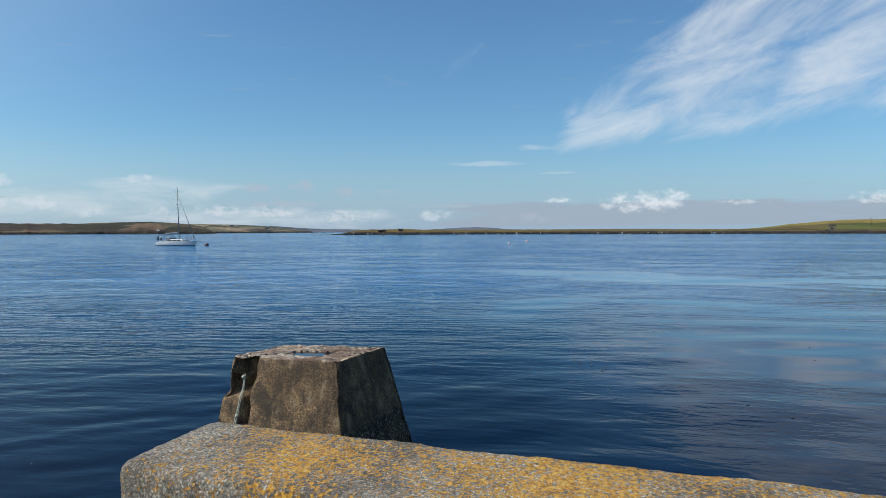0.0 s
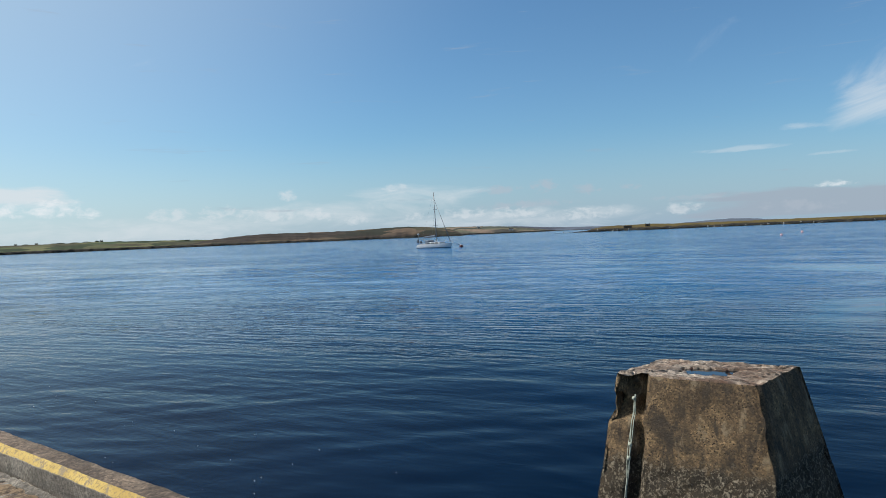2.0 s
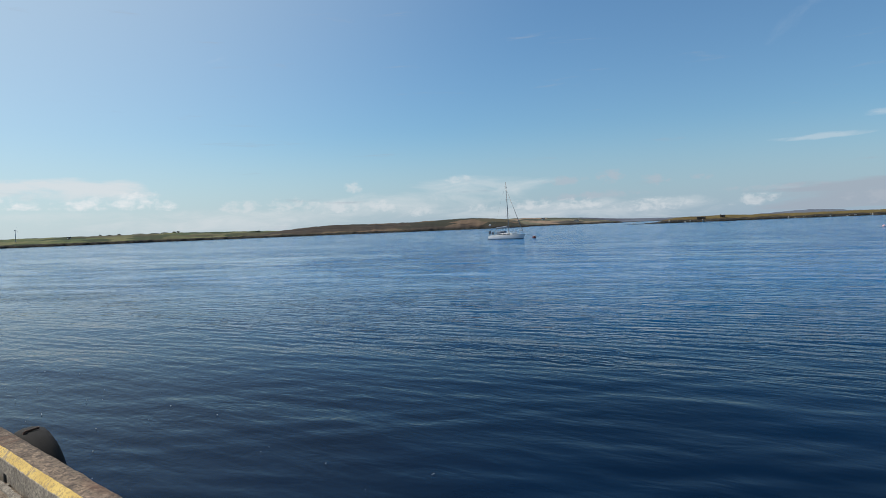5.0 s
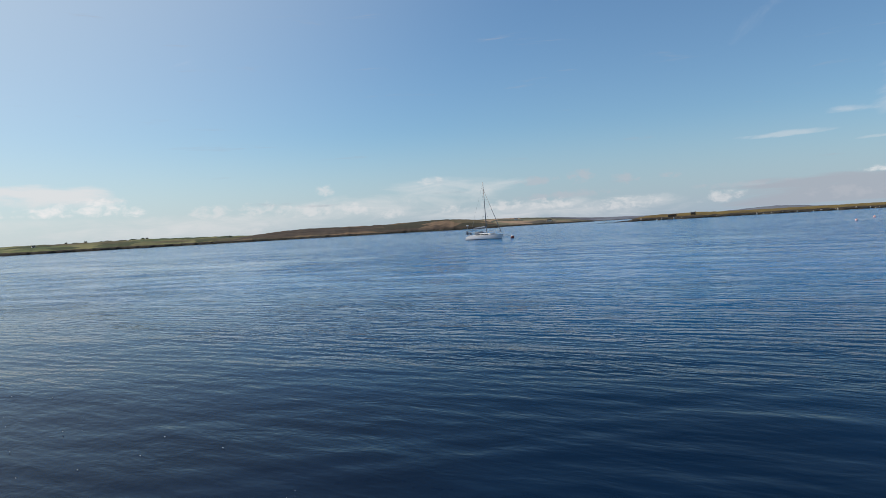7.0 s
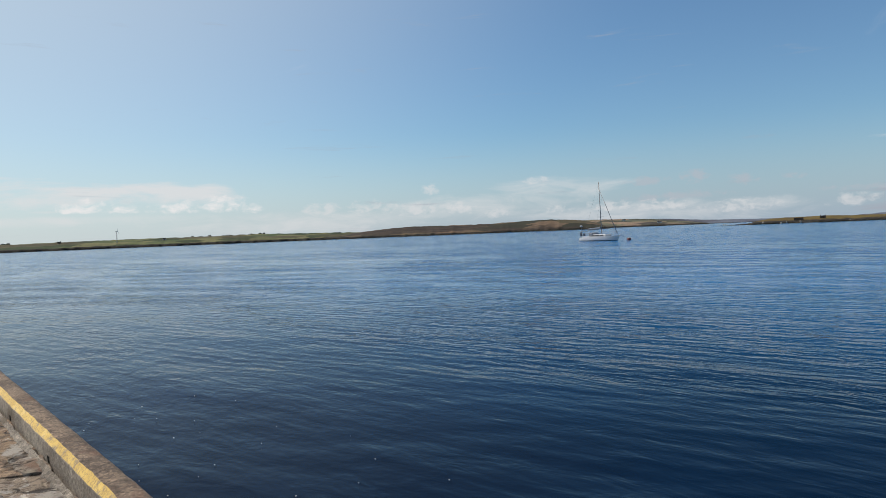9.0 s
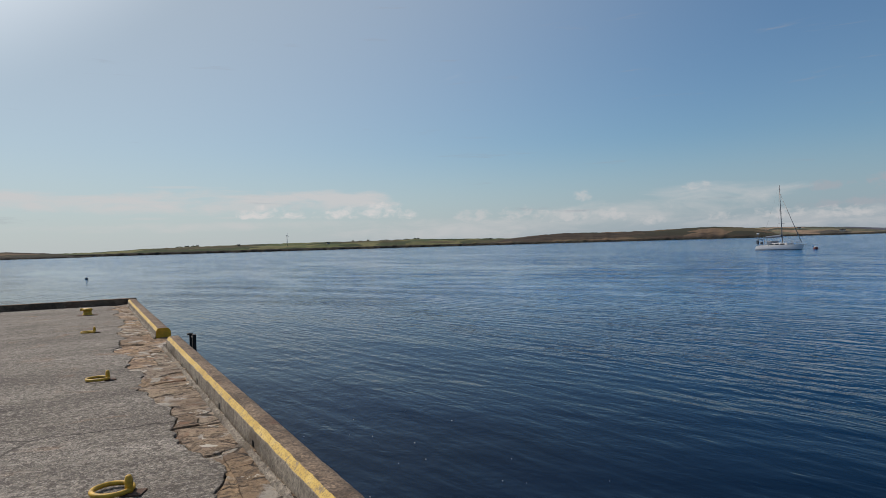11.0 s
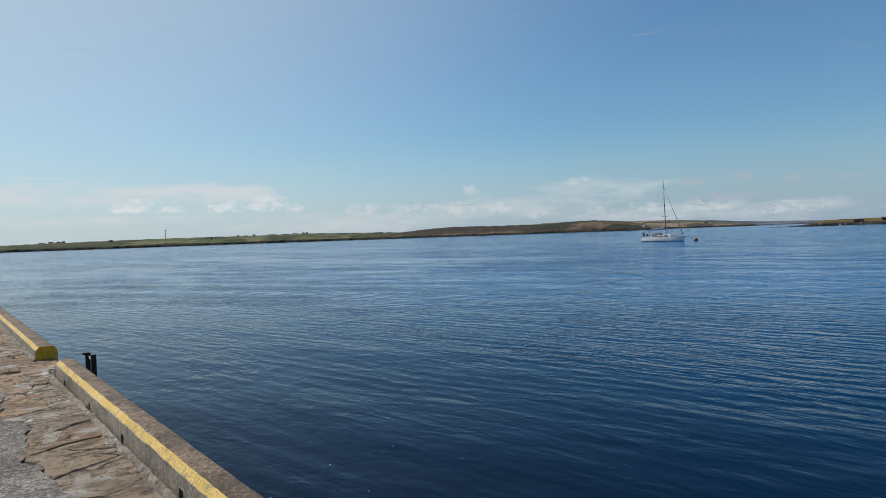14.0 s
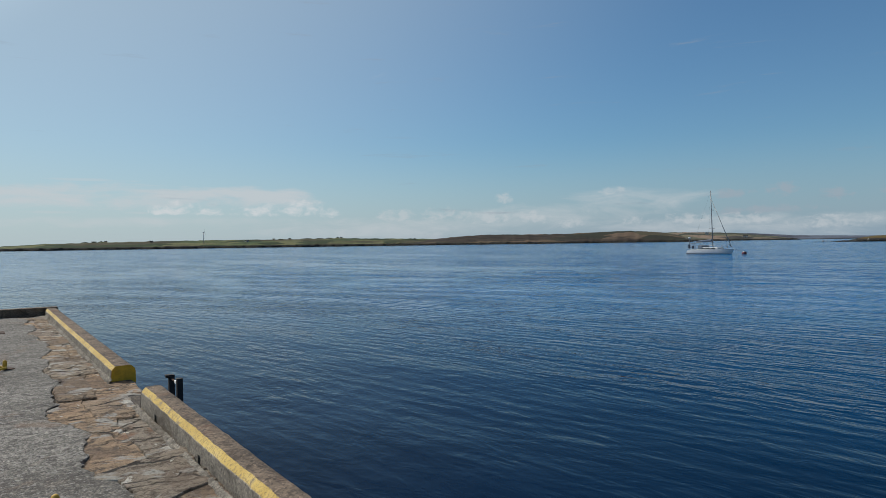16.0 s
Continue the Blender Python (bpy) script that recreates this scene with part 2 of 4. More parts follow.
    ripple = calc(nt, "MULTIPLY", grain(nt, turned(nt, v, scale=(1.0, 0.45, 1.0), rot=(0, 0, -15)), 2.6, 3.0, 0.55, 0.4), 0.09)
    cross = calc(nt, "MULTIPLY", grain(nt, turned(nt, v, scale=(1.0, 0.7, 1.0), rot=(0, 0, -34)), 6.0, 2.0, 0.5, 0.3), 0.012)
    far_chop = calc(nt, "MULTIPLY", grain(nt, turned(nt, v, scale=(1.0, 0.35, 1.0), rot=(0, 0, -20)), 0.22, 4.0, 0.65, 0.3), calc(nt, "MULTIPLY", ease(nt, out, 22.0, 110.0), 1.9))
    height = wavelets
    for more in (small, chop, ripple, cross, far_chop):
        height = calc(nt, "ADD", height, more)
    bp = add(nt, "ShaderNodeBump")
    plug(nt, bp.inputs["Height"], height)
    plug(nt, bp.inputs["Strength"], wind)
    bp.inputs["Distance"].default_value = 0.85
    plug(nt, b.inputs["Normal"], bp.outputs["Normal"])
    plug(nt, b.inputs["Roughness"], ease(nt, out, 12.0, 120.0, 0.03, 0.10))
    plug(nt, b.inputs["IOR"], calc(nt, "ADD", ease(nt, open_sea, 0.0, 1.0, 1.115, 1.09), calc(nt, "MULTIPLY", lee, 0.19)))
    # water colour with painted sky reflection: dark by the pier, blue in the bay
    near_tone = blend(nt, ease(nt, grain(nt, v, 0.12, 3.0), 0.35, 0.7), (0.0001, 0.0055, 0.018), (0.0002, 0.0088, 0.028))
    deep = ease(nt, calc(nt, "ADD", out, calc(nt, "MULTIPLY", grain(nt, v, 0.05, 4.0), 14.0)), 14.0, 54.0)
    plug(nt, b.inputs["Base Color"], blend(nt, deep, near_tone, (0.0001, 0.080, 0.215)))
    return m


def make_concrete(name, light, dark, lichen=0.0, gravel=30.0, stain=(0.09, 0.07, 0.05), pits=0.0, tide=None, chips=0.75):
    m, nt, b, v = surface(name, 0.95)
    big = grain(nt, v, 1.3, 6.0, 0.6, 0.3)
    mid = grain(nt, v, 6.0, 7.0, 0.7, 0.4)
    fine = grain(nt, v, 42.0, 5.0, 0.75)
    c = blend(nt, ease(nt, calc(nt, "ADD", calc(nt, "MULTIPLY", big, 0.5), calc(nt, "MULTIPLY", mid, 0.5)), 0.40, 0.60), dark, light)
    st = cells(nt, v, gravel)
    peb = ramp(nt, st.outputs["Color"], [(0.0, (0.28, 0.26, 0.25)), (0.4, (0.8, 0.78, 0.76)), (0.7, (1.25, 1.2, 1.15)), (1.0, (2.2, 2.1, 2.0))])
    c = blend(nt, chips, c, blend(nt, 1.0, c, peb, "MULTIPLY"))
    c = blend(nt, ease(nt, fine, 0.50, 0.68, 0.0, 0.8), c, tuple(k * 0.35 for k in dark))
    c = blend(nt, ease(nt, grain(nt, v, 0.9, 6.0, 0.65, 1.0), 0.54, 0.68, 0.0, 0.75), c, stain)
    h = calc(nt, "ADD", calc(nt, "MULTIPLY", st.outputs["Distance"], -0.25), calc(nt, "ADD", fine, mid))
    if lichen:
        c = blend(nt, ease(nt, st.outputs["Distance"], 0.40, 0.62, 0.0, 0.5), c, tuple(k * 0.3 for k in dark))
    if pits:
        hole = cells(nt, v, pits)
        deep = calc(nt, "MULTIPLY", ease(nt, hole.outputs["Distance"], 0.30, 0.16), ease(nt, mid, 0.44, 0.54))
        c = blend(nt, calc(nt, "MULTIPLY", deep, 0.9), c, (0.018, 0.013, 0.009))
        h = calc(nt, "SUBTRACT", h, deep)
    if tide is not None:
        drip = grain(nt, turned(nt, v, scale=(7.0, 7.0, 0.7)), 1.0, 5.0, 0.65, 0.3)
        c = blend(nt, ease(nt, drip, 0.50, 0.64, 0.0, 0.7), c, (0.032, 0.026, 0.019))
        c = blend(nt, ease(nt, drip, 0.44, 0.34, 0.0, 0.45), c, (0.30, 0.235, 0.15))
        sp = add(nt, "ShaderNodeSeparateXYZ")
        nt.links.new(v, sp.inputs[0])
        level = calc(nt, "ADD", sp.outputs[2], calc(nt, "MULTIPLY", calc(nt, "SUBTRACT", mid, 0.5), 0.25))
        wet = ease(nt, level, tide + 0.12, tide - 0.06)
        crust = ease(nt, grain(nt, v, 30.0, 6.0, 0.75, 0.5), 0.50, 0.60)
        weed = blend(nt, crust, (0.030, 0.024, 0.016), (0.34, 0.29, 0.21))
        c = blend(nt, calc(nt, "MULTIPLY", wet, 0.85), c, weed)
        h = calc(nt, "ADD", h, calc(nt, "MULTIPLY", wet, crust))
    if lichen:
        p = grain(nt, v, 52.0, 5.0, 0.70, 0.5)
        area = grain(nt, v, 2.6, 4.0, 0.6)
        sp = add(nt, "ShaderNodeSeparateXYZ")
        nt.links.new(v, sp.inputs[0])
        bare = ease(nt, calc(nt, "ADD", sp.outputs[1], calc(nt, "MULTIPLY", sp.outputs[0], -0.5)), 0.98, 1.32, 0.0, -0.085)
        f = ease(nt, calc(nt, "ADD", calc(nt, "ADD", p, bare), calc(nt, "MULTIPLY", calc(nt, "SUBTRACT", area, 0.5), 0.40)), 0.565 - lichen, 0.60 - lichen)
        o = ramp(nt, grain(nt, v, 70.0, 4.0), [(0.3, (0.17, 0.075, 0.008)), (0.5, (0.46, 0.22, 0.015)), (0.72, (0.62, 0.40, 0.07))])
        c = blend(nt, calc(nt, "MULTIPLY", f, 0.9), c, o)
        pale = ease(nt, grain(nt, v, 55.0, 5.0, 0.6), 0.62, 0.67, 0.0, 0.7)
        c = blend(nt, pale, c, (0.46, 0.46, 0.42))
        h = calc(nt, "ADD", h, calc(nt, "MULTIPLY", f, 0.2))
    plug(nt, b.inputs["Base Color"], c)
    n = relief(nt, big, 0.4, 0.02)
    plug(nt, b.inputs["Normal"], relief(nt, h, 0.9, 0.016, n))
    return m


def make_asphalt():
    m, nt, b, v = surface("worn_deck", 0.95)
    st = cells(nt, v, 58.0)
    big = grain(nt, turned(nt, v, scale=(0.5, 1.6, 1.0)), 0.55, 6.0, 0.62, 0.5)
    c = ramp(nt, big, [(0.30, (0.085, 0.076, 0.067)), (0.46, (0.150, 0.138, 0.124)), (0.60, (0.205, 0.192, 0.175)), (0.8, (0.30, 0.285, 0.265))])
    brush = grain(nt, turned(nt, v, scale=(0.35, 4.0, 1.0), rot=(0, 0, 3)), 1.5, 6.0, 0.7, 0.3)
    c = blend(nt, ease(nt, brush, 0.50, 0.66, 0.0, 0.55), c, (0.075, 0.066, 0.058))
    c = blend(nt, ease(nt, brush, 0.46, 0.34, 0.0, 0.4), c, (0.31, 0.295, 0.27))
    peb = ramp(nt, st.outputs["Color"], [(0.0, (0.16, 0.15, 0.14)), (0.4, (0.7, 0.69, 0.67)), (0.8, (1.3, 1.25, 1.18)), (1.0, (2.3, 2.2, 2.0))])
    c = blend(nt, 0.95, c, blend(nt, 1.0, c, peb, "MULTIPLY"))
    fine = grain(nt, v, 9.0, 7.0, 0.78)
    c = blend(nt, ease(nt, fine, 0.49, 0.58, 0.0, 0.85), c, (0.06, 0.052, 0.044))
    c = blend(nt, ease(nt, grain(nt, v, 21.0, 6.0, 0.75), 0.53, 0.62, 0.0, 0.7), c, (0.34, 0.32, 0.29))
    c = blend(nt, ease(nt, grain(nt, v, 3.1, 6.0, 0.7, 0.6), 0.58, 0.70, 0.0, 0.35), c, (0.33, 0.31, 0.275))
    rust = ease(nt, grain(nt, v, 0.9, 5.0, 0.6, 1.2), 0.58, 0.74, 0.0, 0.45)
    c = blend(nt, rust, c, (0.20, 0.105, 0.052))
    jig = add(nt, "ShaderNodeVectorMath")
    jig.operation = "MULTIPLY_ADD"
    nz = add(nt, "ShaderNodeTexNoise")
    nt.links.new(v, nz.inputs["Vector"])
    nz.inputs["Scale"].default_value, nz.inputs["Detail"].default_value = 1.6, 6.0
    nt.links.new(nz.outputs["Color"], jig.inputs[0])
    jig.inputs[1].default_value = (0.7, 0.7, 0.0)
    nt.links.new(v, jig.inputs[2])
    crack = cells(nt, turned(nt, jig.outputs[0], scale=(0.45, 1.0, 0.0)), 0.42, "DISTANCE_TO_EDGE").outputs["Distance"]
    slit = calc(nt, "MULTIPLY", ease(nt, crack, 0.007, 0.002), ease(nt, grain(nt, v, 0.5, 2.0), 0.42, 0.56))
    c = blend(nt, calc(nt, "MULTIPLY", slit, 0.9), c, (0.022, 0.018, 0.015))
    plug(nt, b.inputs["Base Color"], c)
    h = calc(nt, "ADD", calc(nt, "MULTIPLY", st.outputs["Distance"], -0.7), fine)
    h = calc(nt, "SUBTRACT", h, slit)
    plug(nt, b.inputs["Normal"], relief(nt, h, 0.9, 0.014, relief(nt, big, 0.3, 0.03)))
    return m


def make_flag():
    m, nt, b, v = surface("flagstone", 0.92)
    info = add(nt, "ShaderNodeObjectInfo")
    rnd = info.outputs["Random"]
    base = ramp(nt, rnd, [(0.0, (0.22, 0.155, 0.105)), (0.3, (0.42, 0.29, 0.17)), (0.55, (0.33, 0.28, 0.22)), (0.8, (0.46, 0.29, 0.16)), (1.0, (0.37, 0.33, 0.27))])
    geo = add(nt, "ShaderNodeNewGeometry")
    p = geo.outputs["Position"]
    lay = grain(nt, turned(nt, p, scale=(1.0, 1.5, 2.0), rot=(0, 0, 14)), 6.5, 8.0, 0.80, 0.4)
    c = blend(nt, ease(nt, lay, 0.41, 0.54), (0.12, 0.085, 0.058), base)
    c = blend(nt, ease(nt, grain(nt, p, 2.2, 6.0, 0.65, 0.6), 0.54, 0.60, 0.0, 0.85), c, (0.46, 0.43, 0.38))
    c = blend(nt, ease(nt, grain(nt, p, 4.5, 5.0, 0.62, 0.5), 0.63, 0.66, 0.0, 0.85), c, (0.70, 0.66, 0.58))
    c = blend(nt, ease(nt, grain(nt, p, 1.5, 4.0, 0.6, 0.9), 0.60, 0.70, 0.0, 0.6), c, (0.28, 0.12, 0.06))
    c = blend(nt, ease(nt, grain(nt, p, 30.0, 4.0, 0.7), 0.52, 0.72, 0.0, 0.7), c, (0.05, 0.04, 0.03))
    shaken = add(nt, "ShaderNodeVectorMath")
    shaken.operation = "MULTIPLY_ADD"
    jitter = add(nt, "ShaderNodeTexNoise")
    nt.links.new(p, jitter.inputs["Vector"])
    jitter.inputs["Scale"].default_value, jitter.inputs["Detail"].default_value = 2.4, 7.0
    nt.links.new(jitter.outputs["Color"], shaken.inputs[0])
    shaken.inputs[1].default_value = (0.45, 0.45, 0.0)
    nt.links.new(p, shaken.inputs[2])
    split = cells(nt, turned(nt, shaken.outputs[0], scale=(0.6, 1.3, 0.0)), 2.4, "DISTANCE_TO_EDGE").outputs["Distance"]
    open_crack = calc(nt, "MULTIPLY", ease(nt, split, 0.040, 0.012), ease(nt, grain(nt, p, 1.7, 3.0), 0.44, 0.56))
    c = blend(nt, calc(nt, "MULTIPLY", open_crack, 0.92), c, (0.022, 0.016, 0.012))
    c = blend(nt, ease(nt, grain(nt, p, 0.8, 5.0, 0.6, 0.8), 0.52, 0.66, 0.0, 0.6), c, (0.17, 0.115, 0.08))
    plug(nt, b.inputs["Base Color"], c)
    n = relief(nt, calc(nt, "SUBTRACT", lay, open_crack), 1.0, 0.07)
    plug(nt, b.inputs["Normal"], relief(nt, grain(nt, p, 26.0, 5.0, 0.7), 0.9, 0.012, n))
    return m


def make_yellow():
    m, nt, b, v = surface("worn_yellow_paint", 0.75)
    n = grain(nt, v, 9.0, 6.0, 0.7)
    c = ramp(nt, grain(nt, v, 2.5, 5.0, 0.6), [(0.3, (0.40, 0.255, 0.045)), (0.55, (0.54, 0.37, 0.085)), (0.8, (0.64, 0.49, 0.20))])
    c = blend(nt, ease(nt, n, 0.54, 0.62, 0.0, 0.8), c, (0.20, 0.16, 0.11))
    c = blend(nt, ease(nt, grain(nt, v, 46.0, 5.0, 0.75), 0.50, 0.60, 0.0, 0.75), c, (0.18, 0.125, 0.05))
    plug(nt, b.inputs["Base Color"], c)
    plug(nt, b.inputs["Normal"], relief(nt, n, 0.8, 0.012))
    return m


def make_land(name, grass, moor, fields=True, moor_from=0.5, size=0.011, rocks=2.5):
    m, nt, b, v = surface(name, 1.0)
    b.inputs["Specular IOR Level"].default_value = 0.1
    sep = add(nt, "ShaderNodeSeparateXYZ")
    nt.links.new(v, sep.inputs[0])
    plots = cells(nt, turned(nt, v, scale=(1.0, 1.0, 0.0), rot=(0, 0, 25)), size, "F1", 0.8)
    tint = ramp(nt, ease(nt, plots.outputs["Color"], 0.28, 0.72), [(0.0, tuple(k * 0.55 for k in grass)), (0.4, grass), (0.7, (grass[0] * 1.5, grass[1] * 1.25, grass[2] * 1.1)), (1.0, (grass[0] * 2.3, grass[1] * 1.6, grass[2] * 1.6))]) if fields else grass
    rough = grain(nt, v, 0.02, 7.0, 0.65)
    heath = blend(nt, ease(nt, rough, 0.4, 0.62), moor, tuple(k * 0.55 for k in moor))
    c = blend(nt, ease(nt, grain(nt, v, 0.0035, 4.0, 0.5), moor_from - 0.05, moor_from + 0.05), tint, heath)
    c = blend(nt, ease(nt, grain(nt, v, 0.09, 6.0, 0.7), 0.45, 0.75, 0.0, 0.6), c, tuple(k * 0.5 for k in moor))
    wob = calc(nt, "MULTIPLY", calc(nt, "SUBTRACT", grain(nt, v, 0.05, 5.0, 0.6), 0.5), 5.0)
    rock = ease(nt, calc(nt, "ADD", sep.outputs[2], wob), WATER + rocks + 0.5, WATER + rocks - 0.5)
    stone = blend(nt, ease(nt, grain(nt, v, 0.25, 5.0, 0.7), 0.4, 0.65), (0.010, 0.010, 0.009), (0.045, 0.041, 0.034))
    c = blend(nt, rock, c, stone)
    plug(nt, b.inputs["Base Color"], c)
    return m


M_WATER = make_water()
M_PARAPET = make_concrete("lichen_concrete", (0.34, 0.315, 0.265), (0.14, 0.125, 0.105), lichen=0.078, gravel=105.0, chips=0.9)
M_PILLAR = make_concrete("weathered_concrete", (0.215, 0.145, 0.075), (0.080, 0.054, 0.030), gravel=60.0, stain=(0.030, 0.024, 0.018), pits=32.0, tide=-0.50, chips=0.75)
M_KERB = make_concrete("kerb_concrete", (0.215, 0.16, 0.115), (0.085, 0.062, 0.045), gravel=50.0, stain=(0.13, 0.055, 0.03))
M_KERBFACE = make_concrete("kerb_face_concrete", (0.30, 0.27, 0.225), (0.16, 0.14, 0.115), gravel=60.0, stain=(0.10, 0.075, 0.05), chips=0.5)
M_PIER = make_concrete("pier_concrete", (0.22, 0.20, 0.17), (0.12, 0.105, 0.09))
M_DECK = make_asphalt()
M_FLAG = make_flag()
M_RUBBLE = make_concrete("joint_rubble", (0.11, 0.09, 0.07), (0.04, 0.033, 0.027), gravel=60.0)
M_YELLOW = make_yellow()
# kerb yellow shifted to orange to offset blue skylight on the shaded end face
M_CAP = plain("shade_warmed_kerb_yellow", (0.70, 0.36, 0.015), 0.6, 0.0, 0.35, 9.0)
M_IRON = plain("yellow_iron", (0.50, 0.30, 0.025), 0.55, 0.0, 0.6, 16.0)
M_RUST = plain("rusty_iron", (0.075, 0.035, 0.02), 0.85, 0.0, 0.5, 20.0)
M_BLACK = plain("black_rubber", (0.006, 0.0055, 0.005), 0.95, 0.0, 0.3, 12.0)
M_HULL = plain("white_gelcoat", (0.52, 0.53, 0.54), 0.3, 0.0, 0.06, 1.0, 0.001)
M_DARKGLASS = plain("dark_window", (0.02, 0.025, 0.03), 0.15, 0.0, 0.1, 2.0, 0.0005)
M_ALLOY = plain("grey_alloy", (0.19, 0.195, 0.20), 0.5, 0.2, 0.1, 3.0, 0.0005)
M_CANVAS = plain("blue_grey_canvas", (0.12, 0.15, 0.19), 0.9, 0.0, 0.2, 3.0)
M_NAVY = plain("dark_canvas", (0.03, 0.04, 0.06), 0.9, 0.0, 0.2, 3.0)
M_ROPE = plain("pale_green_rope", (0.40, 0.42, 0.34), 0.95, 0.0, 0.3, 40.0)
M_RED = plain("dark_red_buoy", (0.16, 0.025, 0.025), 0.5, 0.0, 0.3, 6.0)
M_PINK = plain("faded_pink_buoy", (0.72, 0.42, 0.39), 0.5, 0.0, 0.2, 6.0)
M_STONE = plain("grey_rubble_wall", (0.13, 0.115, 0.095), 0.95, 0.0, 0.45, 1.2, 0.05)
M_RUIN = plain("dark_ruin_stone", (0.055, 0.048, 0.042), 0.95, 0.0, 0.45, 1.2, 0.05)
M_ROOF = plain("dark_roof", (0.06, 0.058, 0.06), 0.85, 0.0, 0.3, 0.8, 0.02)
M_LIGHTWALL = plain("pale_harled_wall", (0.55, 0.53, 0.48), 0.9, 0.0, 0.15, 0.7, 0.02)
M_BUSH = plain("dark_foliage", (0.055, 0.07, 0.035), 0.95, 0.0, 0.5, 1.5, 0.1)
M_TURBINE = plain("turbine_white", (0.45, 0.46, 0.47), 0.5, 0.0, 0.1, 0.3, 0.001)
M_WEED = plain("brown_seaweed", (0.06, 0.035, 0.012), 0.6, 0.0, 0.4, 20.0)
M_WHITE = plain("white_speck", (0.7, 0.7, 0.68), 0.8, 0.0, 0.1, 20.0)
M_BOULDER = plain("pale_boulder", (0.30, 0.28, 0.245), 0.95, 0.0, 0.35, 1.0, 0.05)
M_FIELDS = make_land("shore_fields", (0.056, 0.080, 0.038), (0.085, 0.075, 0.045), True, 0.58, 0.016, 5.2)
M_MOOR = make_land("shore_moor", (0.054, 0.054, 0.036), (0.052, 0.040, 0.031), True, 0.54, 0.013, 4.0)
M_MIXED = make_land("far_fields", (0.098, 0.104, 0.076), (0.070, 0.064, 0.056), True, 0.56, 0.012, 5.0)
M_ISLE = make_land("island_grass", (0.115, 0.085, 0.028), (0.085, 0.055, 0.026), False, 0.52)
M_GREEN = make_land("green_pasture", (0.085, 0.098, 0.030), (0.105, 0.085, 0.036), True, 0.64)
# aerial haze is put into this blue-grey land colour
M_BLUE = make_land("haze_tinted_hill", (0.105, 0.12, 0.15), (0.095, 0.10, 0.125), False, 0.5)

# ---- mesh helpers ----


def part(name, bm, material, parent=None, label="", smooth=False):
    """Links a bmesh as one mesh object, under a thing or a part where one is given."""
    me = bpy.data.meshes.new(name)
    bm.normal_update()
    bm.to_mesh(me)
    bm.free()
    for mt in material if isinstance(material, (list, tuple)) else [material]:
        me.materials.append(mt)
    if smooth:
        for p in me.polygons:
            p.use_smooth = True
    ob = new(name, me)
    ob.parent = parent
    if label:
        tagged(ob, label)
    return ob


def sheet(name, points, rows, columns, material, closed=False, smooth=True, parent=None):
    """A grid of rows x columns points (an array) as a mesh object."""
    me = bpy.data.meshes.new(name)
    a = np.arange(rows * columns).reshape(rows, columns)
    b = np.roll(a, -1, axis=1) if closed else a
    if closed:
        quads = np.stack([a[:-1], b[:-1], b[1:], a[1:]], -1).reshape(-1, 4)
    else:
        quads = np.stack([a[:-1, :-1], a[:-1, 1:], a[1:, 1:], a[1:, :-1]], -1).reshape(-1, 4)
    me.from_pydata(np.asarray(points, float).reshape(-1, 3).tolist(), [], quads.tolist())
    me.materials.append(material)
    if smooth:
        me.polygons.foreach_set("use_smooth", [True] * len(me.polygons))
    me.update()
    ob = new(name, me)
    ob.parent = parent
    return ob


def box(bm, lo, hi, bevel=0.0, m=None):
    r = bmesh.ops.create_cube(bm, size=1.0)
    vs = r["verts"]
    for v in vs:
        v.co = Vector([lo[k] + (v.co[k] + 0.5) * (hi[k] - lo[k]) for k in range(3)])
    if bevel:
        es = list({e for v in vs for e in v.link_edges})
        r = bmesh.ops.bevel(bm, geom=es, offset=bevel, segments=2, affect="EDGES", profile=0.6)
        vs = list({v for f in r["faces"] for v in f.verts} | {v for v in vs if v.is_valid})
    if m is not None:
        bmesh.ops.transform(bm, matrix=m, verts=vs)
    return bm


def tube(bm, a, b, r0, r1=None, sides=10):
    """A tapered rod from a to b."""
    a, b = Vector(a), Vector(b)
    r1 = r0 if r1 is None else r1
    q = (b - a).to_track_quat("Z", "Y").to_matrix()
    rings = []
    for p, r in ((a, r0), (b, r1)):
        rings.append([bm.verts.new(p + q @ Vector((r * math.cos(k * math.tau / sides), r * math.sin(k * math.tau / sides), 0))) for k in range(sides)])
    for k in range(sides):
        bm.faces.new((rings[0][k], rings[0][k - 1], rings[1][k - 1], rings[1][k]))
    bm.faces.new(rings[0])
    bm.faces.new(list(reversed(rings[1])))
    return bm


def lathe(bm, profile, sides=24, m=None):
    """Turns (radius, height) pairs round z."""
    rings = []
    for r, z in profile:
        rings.append([bm.verts.new((r * math.cos(k * math.tau / sides), r * math.sin(k * math.tau / sides), z)) for k in range(sides)])
    for lo, hi in zip(rings, rings[1:]):
        for k in range(sides):
            bm.faces.new((lo[k - 1], lo[k], hi[k], hi[k - 1]))
    bm.faces.new(list(reversed(rings[0])))
    bm.faces.new(rings[-1])
    if m is not None:
        bmesh.ops.transform(bm, matrix=m, verts=[v for ring in rings for v in ring])
    return bm


def wob(p, scale, amp):
    return amp * noise.fractal(Vector(p) * scale, 1.0, 2.0, 4)


def thing(name, label, category, at=(0, 0, 0), group="", turn=0.0):
    ob = tagged(new(name), label, category, group)
    ob.matrix_world = pose(*at, 0, 0, turn)
    return ob


